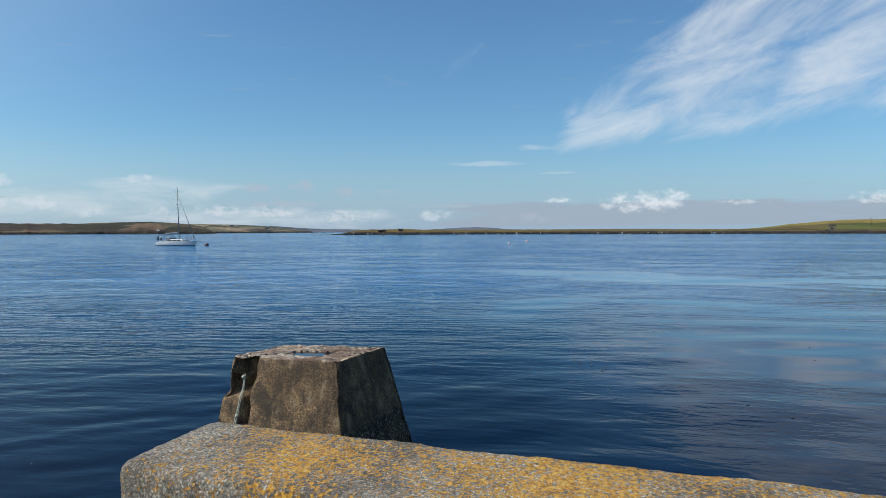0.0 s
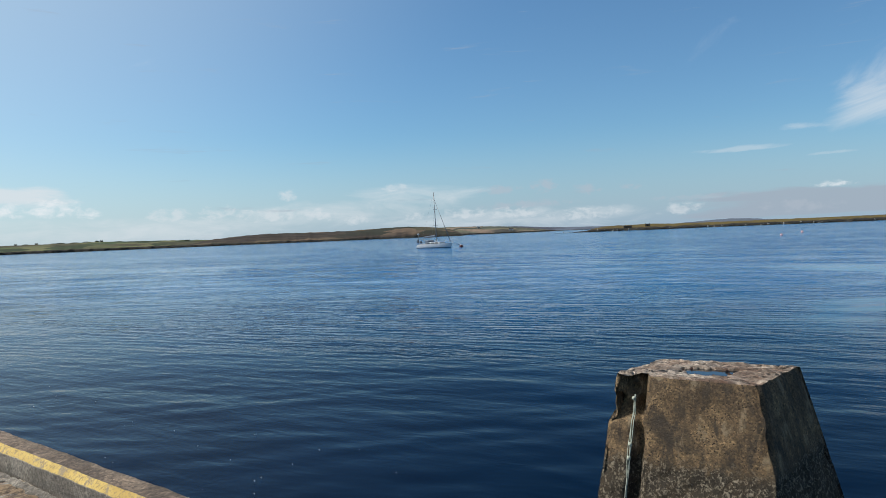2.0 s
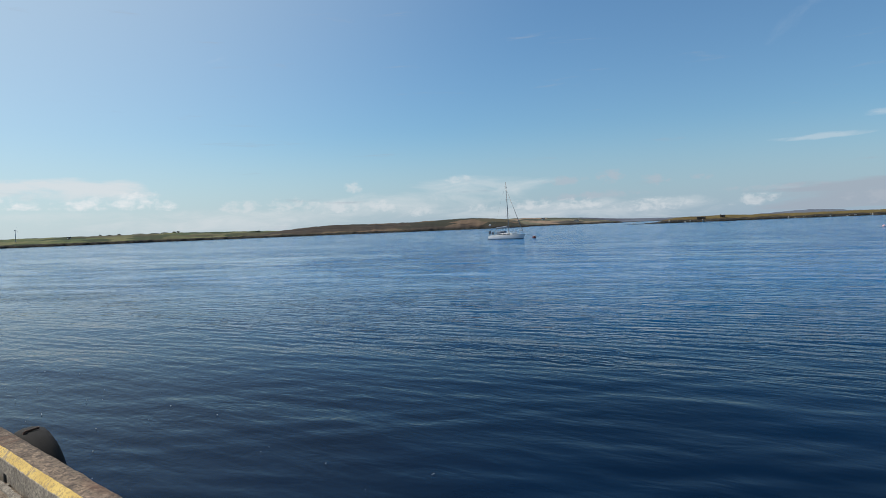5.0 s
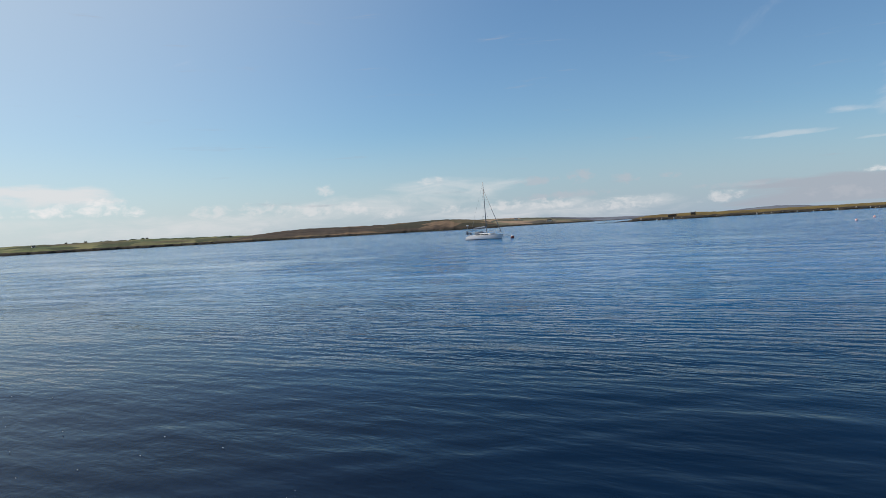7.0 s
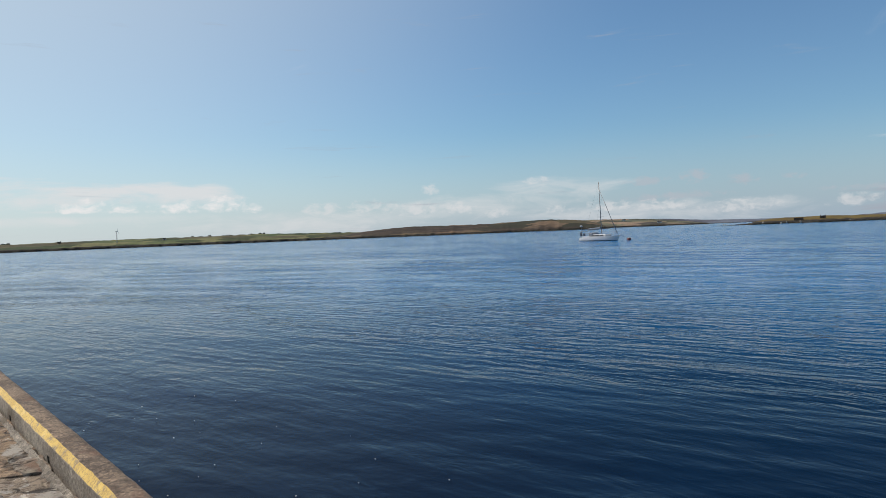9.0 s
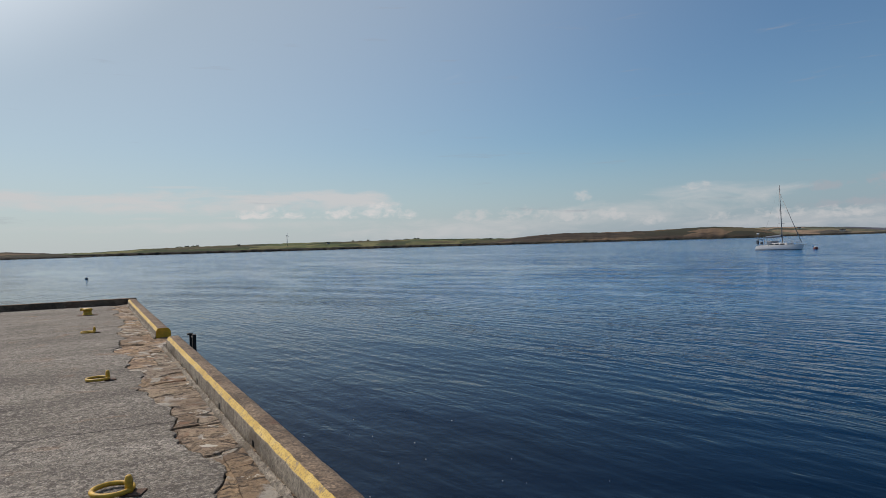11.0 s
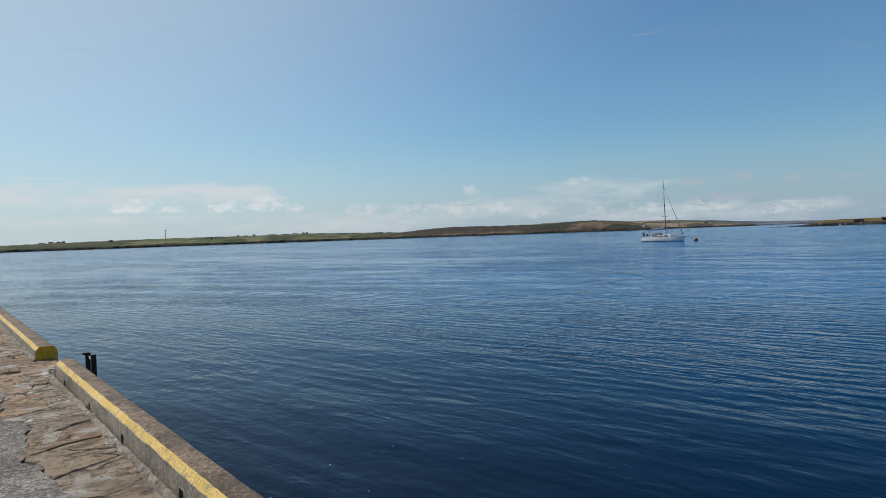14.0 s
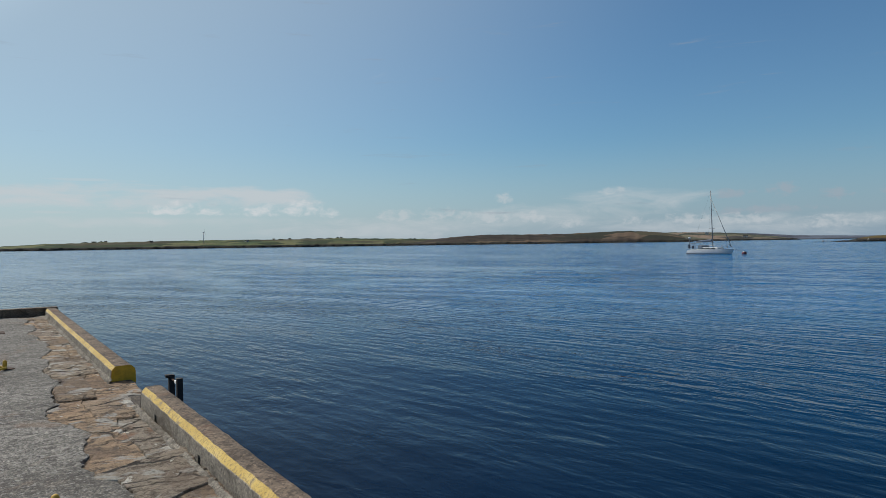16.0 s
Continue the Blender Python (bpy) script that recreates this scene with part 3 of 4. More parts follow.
# ---- water ----
def build_water():
    radii = [0.0] + list(1.2 * 1.0185 ** np.arange(447))
    n = 540
    ang = np.arange(n) * math.tau / n
    r = np.array(radii)[:, None]
    x, y = 2.0 + r * np.sin(ang)[None], 8.0 + r * np.cos(ang)[None]
    z = np.zeros_like(x)
    rng = np.random.default_rng(4)
    for k in range(34):
        length = 0.75 * 1.09 ** k * 0.75
        d = radians(70 + rng.normal(0, 20))
        phase = rng.uniform(0, math.tau)
        amp = 0.0016 * length ** 0.6 if length < 2.5 else 0.0016 * 2.5 ** 0.6
        cell = np.maximum(r * 0.0185, r * math.tau / n)
        keep = np.clip((length / np.maximum(cell, 1e-3) - 3.0) / 3.0, 0, 1)
        z = z + keep * amp * np.sin(math.tau / length * (x * math.sin(d) + y * math.cos(d)) + phase)
    z[r[:, 0] > 300] *= 0.3
    pts = np.stack([x, y, z + WATER], -1)
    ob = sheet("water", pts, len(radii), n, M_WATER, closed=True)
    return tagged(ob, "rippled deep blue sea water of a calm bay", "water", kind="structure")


build_water()


# ---- land across the water ----
def build_land(name, label, profile, shore, depth, material, centre, cliff=2.5, rough=1.0, step=0.12, seed=0.0):
    """Land seen across the water: profile = (azimuth, skyline elevation) pairs in degrees."""
    az = np.arange(profile[0][0], profile[-1][0] + step / 2, step)
    el = np.interp(az, [p[0] for p in profile], [p[1] for p in profile])
    radial = [0.0, 0.004, 0.010, 0.02, 0.08, 0.18, 0.32, 0.48, 0.64, 0.80, 0.92, 1.0, 1.15, 1.5]
    rise = [None, None, None, 0.0, 0.10, 0.22, 0.40, 0.58, 0.75, 0.90, 0.98, 1.0, 0.85, 0.2]
    pts = []
    for f, h in zip(radial, rise):
        for a, e in zip(az, el):
            d0 = shore * (1 + 0.030 * noise.fractal(Vector((a * 0.35, seed, 0.3)), 1.0, 2.0, 4))
            d = d0 + f * depth
            top = EYE_Z + (shore + depth) * math.tan(radians(e)) + rough * noise.fractal(Vector((a * 1.7, seed, 7.1)), 1.0, 2.0, 5)
            low = WATER + min(cliff, max(0.3, top - WATER)) * (0.75 + 0.5 * noise.noise(Vector((a * 2.3, seed, 2.0))))
            low = min(low, top)
            if h is None:
                z = WATER - 0.6 if f == 0 else WATER + (0.25 if f < 0.006 else (low - WATER) * 0.5)
            else:
                z = low + (top - low) * h + rough * 0.5 * noise.fractal(Vector((a * 0.9, f * 6, seed)), 1.0, 2.0, 4) * min(1, h * (1.02 - h) * 4)
            pts.append(heading(a, d, min(z, top) if h is not None else z, centre))
    ob = sheet(name, [tuple(p) for p in pts], len(radial), len(az), material)
    return tagged(ob, label, "land", kind="structure")


C_LATE, C_EARLY, C_ALL = (-1.6, 14.0), (-2.5, 1.0), (-1.8, 6.0)
build_land("backdrop_shore_fields", "low green farmland shore across the bay", [(-4, 0.15), (1.2, 0.23), (4, 0.38), (7.5, 0.45), (15.3, 0.55), (22.3, 0.54), (26.3, 0.58), (32, 0.47), (36, 0.38), (40, 0.25), (43, 0.05)], 1450, 260, M_FIELDS, C_LATE, cliff=5.0)
build_land("backdrop_shore_moor", "brown heather hill along the far shore", [(30, -0.1), (33, 0.28), (35.2, 0.52), (37, 0.66), (38.8, 0.72), (42, 0.68), (45.3, 0.68), (47.5, 0.78), (49.3, 0.84), (51.2, 0.80), (53, 0.66), (54.3, 0.38), (55.2, -0.05)], 1400, 330, M_MOOR, C_ALL, cliff=4.5, seed=3.0)
build_land("backdrop_far_fields", "pale farmland on the far side of the channel", [(44, 0.5), (50, 0.62), (54, 0.66), (57, 0.60), (58.5, 0.53), (60, 0.38), (61.5, 0.20), (63, 0.0)], 2300, 500, M_MIXED, C_ALL, cliff=5.0, seed=5.0)
build_land("backdrop_blue_hill", "far ridge on the horizon, tinted blue for haze", [(54, 0.4), (57, 0.54), (59.5, 0.50), (61.5, 0.36), (63, 0.27), (66, 0.20), (70, 0.12), (74, 0.08)], 3500, 600, M_BLUE, C_ALL, seed=6.0)
build_land("backdrop_west_head", "dark moorland headland beyond the pier", [(-40, 0.5), (-25, 0.7), (-14, 0.55), (-8, 0.48), (-5, 0.38), (-3, 0.27), (-1.8, 0.18), (-1.0, 0.0), (0.4, -0.1)], 1150, 220, M_MOOR, C_LATE, seed=8.0)
build_land("island", "low grassy island with a dark rocky shore", [(62.8, -0.27), (64, -0.24), (65.3, -0.17), (66.1, 0.02), (67, 0.17), (69, 0.20), (70.6, 0.22), (72.5, 0.15), (78, 0.14), (84, 0.14), (93, 0.10), (99, 0.10), (104, 0.08), (112, 0.05), (122, 0.0)], 640, 120, M_ISLE, C_EARLY, cliff=1.6, rough=0.35, seed=11.0)
build_land("backdrop_mound", "distant hill behind the island, tinted blue for haze", [(71, 0.0), (73, 0.18), (75, 0.30), (76.6, 0.36), (78, 0.31), (79.5, 0.17), (82, 0.13), (90, 0.17), (96, 0.1)], 1900, 400, M_BLUE, C_EARLY, seed=13.0)
build_land("backdrop_green_hill", "green pasture hill above a stony shore", [(96, 0.05), (99, 0.16), (100, 0.26), (101.5, 0.47), (103.4, 0.64), (105.2, 0.76), (107.6, 0.78), (115, 0.9), (130, 1.1), (160, 1.2)], 720, 210, M_GREEN, C_EARLY, cliff=1.8, rough=0.5, seed=16.0)
build_land("backdrop_home_shore", "low grassy shore behind the pier", [(150, 0.9), (180, 1.2), (220, 1.5), (260, 1.2), (290, 0.9), (325, 0.6)], 420, 260, M_GREEN, (0, 0), step=1.0, seed=19.0)


# ---- pier ----
PIER_END = 36.75
KERB_X = 0.0


def edge_of_deck(y):
    return -0.80 + 0.13 * math.sin(y * 0.41 + 0.8) + 0.24 * noise.fractal(Vector((y * 0.75, 2.2, 0)), 1.0, 2.0, 4) + 0.05 * noise.fractal(Vector((y * 5.5, 4.2, 0)), 1.0, 2.0, 4)


def build_pier():
    bm = bmesh.new()
    box(bm, (-9.0, -60.0, -8.0), (0.03, PIER_END + 0.12, -0.055))
    ob = part("pier", bm, M_PIER)
    tagged(ob, "solid concrete pier standing in the sea", "pier", kind="structure")
    return ob


pier = build_pier()


def build_deck():
    floor = thing("pavement", "worn grey concrete and tar deck with broken edge flagstones", "pavement")
    floor["kind"] = "structure"
    joints = [-60.0, -20.0, -6.0, 2.6, 8.2, 13.6, 19.2, 24.4, 30.2, PIER_END - 0.14]
    for y0, y1 in zip(joints, joints[1:]):
        n = max(2, int((y1 - y0) / 0.045)) if y0 > -1 else 8
        ys = np.linspace(y0 + 0.006, y1 - 0.006, n)
        pts = []
        for k, y in enumerate(ys):
            e = edge_of_deck(y) if y > 2.6 else -0.02
            xs = [-9.0, -9.0, -4.0, -2.4, -1.7, -1.3, e - 0.15, e - 0.02, e, e + 0.004]
            for j, x in enumerate(xs):
                z = -0.06 if j in (0, 9) else (-0.006 if j == 8 else 0.008 * noise.fractal(Vector((x, y, 0)) * 0.6, 1.0, 2.0, 3))
                pts.append((x, y, z))
        ob = sheet("deck_bay", pts, n, 10, M_DECK, parent=floor, smooth=False)
        ob.matrix_parent_inverse = Matrix()
    bm = bmesh.new()
    for x0, x1, y0, y1 in ((-1.5, 0.0, 2.6, PIER_END - 0.14),):
        box(bm, (x0, y0, -0.055), (x1, y1, -0.042))
    part("joint_bed", bm, M_RUBBLE, floor, "dark rubble bed in the open joints")
    for y0, y1, xk in ((2.6, 24.38, -0.237), (25.98, PIER_END - 0.16, -0.237)):
        ys = np.arange(y0, y1, 0.035)
        pts = []
        for y in ys:
            w = 0.045 + 0.05 * abs(noise.fractal(Vector((y * 3, 0, 5)), 1.0, 2.0, 4))
            for f in (0.0, 0.25, 0.5, 0.75, 1.0):
                x = xk + 0.004 - w * f
                z = 0.022 * (1 - f) + 0.022 * noise.fractal(Vector((x * 18, y * 18, 1)), 1.0, 2.0, 3) - (0.03 if f == 1.0 else 0)
                pts.append((x, y, z))
        bed = sheet("mortar_fillet", pts, len(ys), 5, M_KERBFACE, parent=floor, smooth=False)
        tagged(bed, "crumbled mortar along the kerb foot")
    return floor


deck = build_deck()


def kerb(name, y0, y1, holes, label, wide=0.235, outer=0.0, high=0.20, parent=None):
    """A cast kerb along y with chamfered top edges, a painted inner chamfer and drain notches at its foot."""
    ob = thing(name, label, "kerb", group="pier kerbs")
    ys = set(np.arange(y0, y1, 0.08)) | {y1}
    for h in holes:
        ys |= {h - 0.045, h - 0.04, h + 0.04, h + 0.045}
    ys = sorted(y for y in ys if y0 <= y <= y1)
    xi = outer - wide
    profile = [(xi, -0.05), (xi, 0.0), (xi, 0.045), (xi, 0.052), (xi + 0.004, high - 0.055), (xi + 0.008, high - 0.050)]
    top = [(xi + 0.052, high), (xi + 0.056, high + 0.001), (outer - 0.10, high + 0.003), (outer - 0.045, high), (outer, high - 0.045), (outer + 0.01, high - 0.08), (outer + 0.012, -0.3)]

    def rows(prof, lift=0.0, notch=False):
        pts = []
        for y in ys:
            inside = notch and any(abs(y - h) < 0.042 for h in holes)
            for j, (x, z) in enumerate(prof):
                dx = 0.09 if inside and j < 3 else 0.0
                w = 0.005 * noise.fractal(Vector((x * 9, y * 7, z * 9)), 1.0, 2.0, 5)
                pts.append((x + dx + w, y, z + (w if z > 0.1 else 0) + lift))
        return pts

    sheet("kerb_face", rows(profile, notch=True), len(ys), len(profile), M_KERBFACE, parent=ob, smooth=False)
    strip = [profile[-1], (xi + 0.030, high - 0.024), top[0]]
    s = sheet("painted_chamfer", rows(strip), len(ys), 3, M_YELLOW, parent=ob, smooth=True)
    tagged(s, "worn yellow painted edge")
    sheet("kerb_top", rows(top), len(ys), len(top), M_KERB, parent=ob, smooth=True)
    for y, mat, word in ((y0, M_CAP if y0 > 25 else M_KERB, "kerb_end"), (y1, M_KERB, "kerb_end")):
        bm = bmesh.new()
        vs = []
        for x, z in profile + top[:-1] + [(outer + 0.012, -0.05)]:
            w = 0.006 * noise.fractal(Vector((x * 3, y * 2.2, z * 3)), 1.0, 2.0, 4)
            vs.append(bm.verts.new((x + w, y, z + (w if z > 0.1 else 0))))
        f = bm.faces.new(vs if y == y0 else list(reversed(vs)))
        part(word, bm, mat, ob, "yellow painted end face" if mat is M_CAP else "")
    return ob


kerb("kerb", 2.3, 24.35, (5.6, 7.9, 10.3, 12.7, 15.2, 17.1, 18.8, 20.5, 22.0, 23.6), "low concrete kerb with a yellow painted edge", 0.25, 0.055)
kerb("kerb", 26.08, PIER_END - 0.1, (28.1, 30.6, 33.2), "low concrete kerb with a yellow painted end", 0.285, 0.05, 0.18)


def end_kerb():
    ob = thing("kerb", "dark weathered concrete kerb across the pier end", "kerb", group="pier kerbs")
    bm = bmesh.new()
    box(bm, (-9.0, PIER_END - 0.10, -0.05), (0.06, PIER_END + 0.16, 0.21), 0.025)
    part("kerb_block", bm, M_KERB, ob)
    return ob


end_kerb()


def parapet():
    """The thick lichen-covered parapet whose end stands beside the kerb."""
    ob = thing("parapet", "thick concrete parapet covered in orange lichen", "parapet")
    H = 1.02
    ys = np.concatenate([np.linspace(-14, -3.2, 14), np.arange(-3.0, 1.11, 0.026), [1.125, 1.15, 1.165]])
    pts = []
    for y in ys:
        slant = 0.056 * (y - 1.14)
        x0 = -0.972 + slant + 0.03 * max(0, (y - 0.83)) / 0.3
        x1 = -0.434 + slant
        end = max(0.0, (y - 1.10) / 0.065) ** 2
        prof = [(x0, z) for z in np.linspace(-0.05, H - 0.03, 26)]
        prof += [(x0 + 0.008, H - 0.012), (x0 + 0.028, H)]
        prof += [(x, H) for x in np.linspace(x0 + 0.05, x1 - 0.05, 24)]
        prof += [(x1 - 0.028, H), (x1 - 0.008, H - 0.012)] + [(x1, z) for z in np.linspace(H - 0.03, -0.05, 10)]
        for x, z in prof:
            p = Vector((x, y, z))
            d = 0.008 * noise.fractal(p * 3.0, 1.0, 2.0, 5) + 0.004 * noise.noise(p * 30)
            cx = (x0 + x1) / 2
            pts.append((x + (d if x > cx else -d) * 0.8 - end * 0.03 * (1 if x > cx else -1), y, z + (d if z > H - 0.05 else 0) - end * 0.035 * (z > H - 0.05)))
    n = len(pts) // len(ys)
    body = sheet("wall_body", pts, len(ys), n, M_PARAPET, parent=ob, smooth=True)
    bm = bmesh.new()
    vs = [bm.verts.new(p) for p in pts[-n:]]
    bm.faces.new(list(reversed(vs)))
    part("wall_end", bm, M_PARAPET, ob)
    bm = bmesh.new()
    for k in range(10):
        a, b = math.pi * k / 10, math.pi * (k + 1) / 10
        tube(bm, (-0.80 + 0.02 * math.cos(a), -0.77, H - 0.005 + 0.03 * math.sin(a)), (-0.80 + 0.02 * math.cos(b), -0.77, H - 0.005 + 0.03 * math.sin(b)), 0.005, sides=8)
    part("iron_loop", bm, M_RUST, ob, "small rusty iron loop")
    return ob


parapet()


def pillar():
    """The tapered concrete dolphin standing in the water beside the pier."""
    ob = thing("dolphin_pillar", "weathered tapered concrete mooring pillar with a broken corner", "pillar")
    top = [Vector((4.15, 4.12, 0)), Vector((4.20, 2.76, 0)), Vector((5.30, 2.60, 0)), Vector((5.12, 3.98, 0))]
    TOP, DEEP = 0.28, -3.2
    out = [Vector((-0.36, 0.05, 0)), Vector((-0.36, -0.22, 0)), Vector((0.10, -0.26, 0)), Vector((0.10, 0.05, 0))]
    per, rows = 46, 70
    pts = []
    for r in range(rows):
        f = (r / (rows - 1)) ** 0.8
        z = DEEP + (TOP - DEEP) * f
        ring = [t + o * (TOP - z) for t, o in zip(top, out)]
        for s in range(4):
            a, b = ring[s], ring[(s + 1) % 4]
            nrm = Vector((b.y - a.y, -(b.x - a.x), 0)).normalized()
            for k in range(per):
                u = k / per
                p = a.lerp(b, u)
                p.z = z
                d = 0.014 * noise.fractal(p * 3.1, 1.0, 2.0, 5) + 0.006 * noise.noise(p * 25)
                if z < -0.52:
                    d += 0.030 * noise.fractal(p * 9.0, 1.0, 2.0, 3) - 0.01
                edge = min(u, 1 - u)
                if edge < 0.035:
                    d -= 0.014 + 0.05 * max(0, noise.noise(p * 6))
                if z > TOP - 0.10:
                    d -= 0.045 * max(0, noise.fractal(p * 7, 1.0, 2.0, 4)) * (z - TOP + 0.10) / 0.10
                if s == 0:
                    g = 0.205 + 0.02 * noise.noise(Vector((0, z * 4, 3)))
                    w = abs(u - g)
                    if w < 0.038:
                        d -= 0.15 * (1 - (w / 0.038) ** 4)
                    if z > -0.14 and u < 0.20:
                        d -= (0.20 + 0.12 * noise.noise(p * 9)) * min(1, (z + 0.14) / 0.05) * (1 if u > 0.045 or z < 0.1 else 0.2)
                    if z > 0.0 and 0.22 < u < 0.36:
                        d -= max(0, 0.04 + 0.05 * noise.noise(p * 11)) * (0.36 - u) / 0.14
                if s == 3 and u > 0.82 and z > -0.14:
                    d -= 0.03 + 0.05 * max(0, noise.noise(p * 8))
                q = p + nrm * d
                if z > TOP - 0.012:
                    q -= nrm * 0.012
                pts.append(tuple(q))
    n = 4 * per
    sheet("pillar_body", pts, rows, n, M_PILLAR, closed=True, parent=ob)
    ring = [Vector(p) for p in pts[-n:]]
    centre = sum(ring, Vector()) / n
    # crown with a ragged socket in the middle
    crown = []
    fr = [1.0, 0.97, 0.93, 0.86, 0.77, 0.67, 0.56, 0.45, 0.37, 0.35, 0.34]
    for i, f in enumerate(fr):
        for p in ring:
            q = centre + (p - centre) * f
            a = math.atan2(p.y - centre.y, p.x - centre.x)
            lift = 0.035 * noise.fractal(q * 4.0, 1.0, 2.0, 6) + 0.012 * noise.noise(q * 22)
            if i == 0:
                lift = 0.0
            if f < 0.6:
                lift = 0.4 * lift - 0.01
                q += (q - centre) * 0.25 * noise.noise(Vector((a * 2.5, 1, 1)))
            q.z = TOP + lift - (0.0 if i < 9 else (i - 8) * 0.06)
            crown.append(tuple(q))
    sheet("pillar_crown", crown, len(fr), n, M_CROWN, closed=True, parent=ob)
    bm = bmesh.new()
    bmesh.ops.create_circle(bm, cap_ends=True, radius=0.32, segments=24, matrix=Matrix.Translation((centre.x, centre.y, TOP - 0.024)))
    part("rain_pool", bm, M_POOL, ob, "still rainwater in the socket")
    bm = bmesh.new()
    for k in range(7):
        a = k * math.tau / 7 + 0.2 * random.random()
        e = centre + Vector((math.cos(a) * 0.25, math.sin(a) * 0.27, 0))
        tube(bm, (e.x, e.y, TOP - 0.06), (e.x - 0.06 * math.cos(a), e.y - 0.06 * math.sin(a), TOP - 0.012 + 0.012 * random.random()), 0.022, 0.012, 6)
    part("rusted_rim", bm, M_RUST, ob, "rusted iron rim remains")
    return ob


M_CROWN = make_concrete("pale_broken_concrete", (0.36, 0.31, 0.255), (0.125, 0.08, 0.055), gravel=24.0, stain=(0.11, 0.035, 0.018), pits=12.0, chips=1.0)
M_POOL = bpy.data.materials.new("pool_water")
M_POOL.use_nodes = True
_b = M_POOL.node_tree.nodes["Principled BSDF"]
_b.inputs["Base Color"].default_value = (0.01, 0.015, 0.02, 1)
_b.inputs["Roughness"].default_value = 0.03
pillar()


def hanging_rope():
    ob = thing("rope", "frayed pale green rope hanging down the pillar", "rope")
    for k in range(3):
        cu = bpy.data.curves.new("strand", "CURVE")
        cu.dimensions, cu.bevel_depth, cu.bevel_resolution = "3D", 0.004, 2
        sp = cu.splines.new("POLY")
        sp.points.add(30)
        for i, p in enumerate(sp.points):
            z = 0.12 - i * 0.06
            x = 4.09 - 0.36 * (0.28 - z) + 0.03 * (1 if z > -0.1 else 0.0)
            y = 3.87 + 0.011 * math.sin(z * 7 + k * 2) + 0.006 * k
            p.co = (x - 0.0 + 0.01 * math.cos(z * 11 + k), y, z, 1)
        me = bpy.data.objects.new("tmp", cu).to_mesh()
        bm = bmesh.new()
        bm.from_mesh(me)
        if k == 0:
            for z in (0.09, -0.33, -0.45):
                bmesh.ops.create_icosphere(bm, subdivisions=2, radius=0.022, matrix=Matrix.Translation((4.085 - 0.36 * (0.28 - z), 3.875, z)))
        part("strand", bm, M_ROPE, ob, smooth=True)
    return ob


hanging_rope()


# ---- fittings on the pier ----
def mooring_ring():
    ob = thing("mooring_ring", "yellow painted iron mooring ring lying on the deck", "mooring ring", group="mooring rings")
    bm = bmesh.new()
    R, r = 0.138, 0.019
    rings = []
    for i in range(40):
        a = i * math.tau / 40
        rings.append([bm.verts.new(((R + r * math.cos(b)) * math.cos(a), (R + r * math.cos(b)) * math.sin(a), 0.032 + r * math.sin(b))) for b in [k * math.tau / 12 for k in range(12)]])
    for i in range(40):
        for k in range(12):
            bm.faces.new((rings[i - 1][k - 1], rings[i][k - 1], rings[i][k], rings[i - 1][k]))
    part("ring", bm, M_IRON, ob, smooth=True)
    bm = bmesh.new()
    lathe(bm, [(0.029, -0.02), (0.029, 0.085), (0.027, 0.115), (0.020, 0.133), (0.009, 0.14)], 16, Matrix.Translation((0.128, -0.02, 0)))
    part("pin", bm, M_IRON, ob, smooth=True)
    bm = bmesh.new()
    box(bm, (0.085, -0.09, -0.01), (0.235, 0.05, 0.012), 0.005)
    part("base_plate", bm, M_RUST, ob, "rust-stained base plate")
    return ob


first_ring = mooring_ring()
first_ring.matrix_world = pose(-1.34, 16.5, 0.0, 0, 0, -25)
for x, y, a in ((-1.37, 21.48, 0), (-1.47, 27.95, 20)):
    copy_thing(first_ring, pose(x, y, 0.0, 0, 0, a))


def bollard():
    ob = thing("bollard", "stout yellow painted iron mooring bollard", "bollard", (-1.47, 33.1, 0))
    bm = bmesh.new()
    lathe(bm, [(0.15, 0.0), (0.15, 0.02), (0.12, 0.03), (0.108, 0.11), (0.115, 0.135), (0.135, 0.15), (0.138, 0.175), (0.11, 0.20), (0.03, 0.21)], 24)
    part("post", bm, M_IRON, ob, smooth=True)
    bm = bmesh.new()
    lathe(bm, [(0.035, 0.0), (0.04, 0.09), (0.02, 0.11)], 14, pose(-0.09, 0, 0.165, 0, -80, 0))
    part("horn", bm, M_IRON, ob, smooth=True)
    bm = bmesh.new()
    box(bm, (-0.26, -0.24, -0.01), (0.26, 0.24, 0.014), 0.006)
    part("base_plate", bm, M_RUST, ob, "dark rusty base plate")
    return ob


bollard()


def ladder():
    ob = thing("ladder", "rusty black iron ladder fixed to the pier face", "ladder")
    for y in (25.55, 25.13):
        bm = bmesh.new()
        box(bm, (0.36, y - 0.035, -3.2), (0.43, y + 0.035, 0.085 if y > 25.2 else 0.105), 0.006)
        if y > 25.2:
            box(bm, (0.32, y - 0.04, 0.055), (0.40, y + 0.04, 0.09), 0.005)
        part("stile", bm, M_DARKIRON, ob)
    for k in range(10):
        bm = bmesh.new()
        tube(bm, (0.395, 25.13, 0.03 - k * 0.3), (0.395, 25.55, 0.03 - k * 0.3), 0.014)
        part("rung", bm, M_RUST, ob, "rusty round rung")
    for y in (25.55, 25.13):
        bm = bmesh.new()
        box(bm, (0.02, y - 0.03, -0.62), (0.37, y + 0.03, -0.58))
        part("bracket", bm, M_DARKIRON, ob)
    bm = bmesh.new()
    box(bm, (0.378, 25.2, 0.012), (0.412, 25.34, 0.048), 0.006)
    part("tape", bm, M_WHITE, ob, "pale tape round the top rung")
    return ob


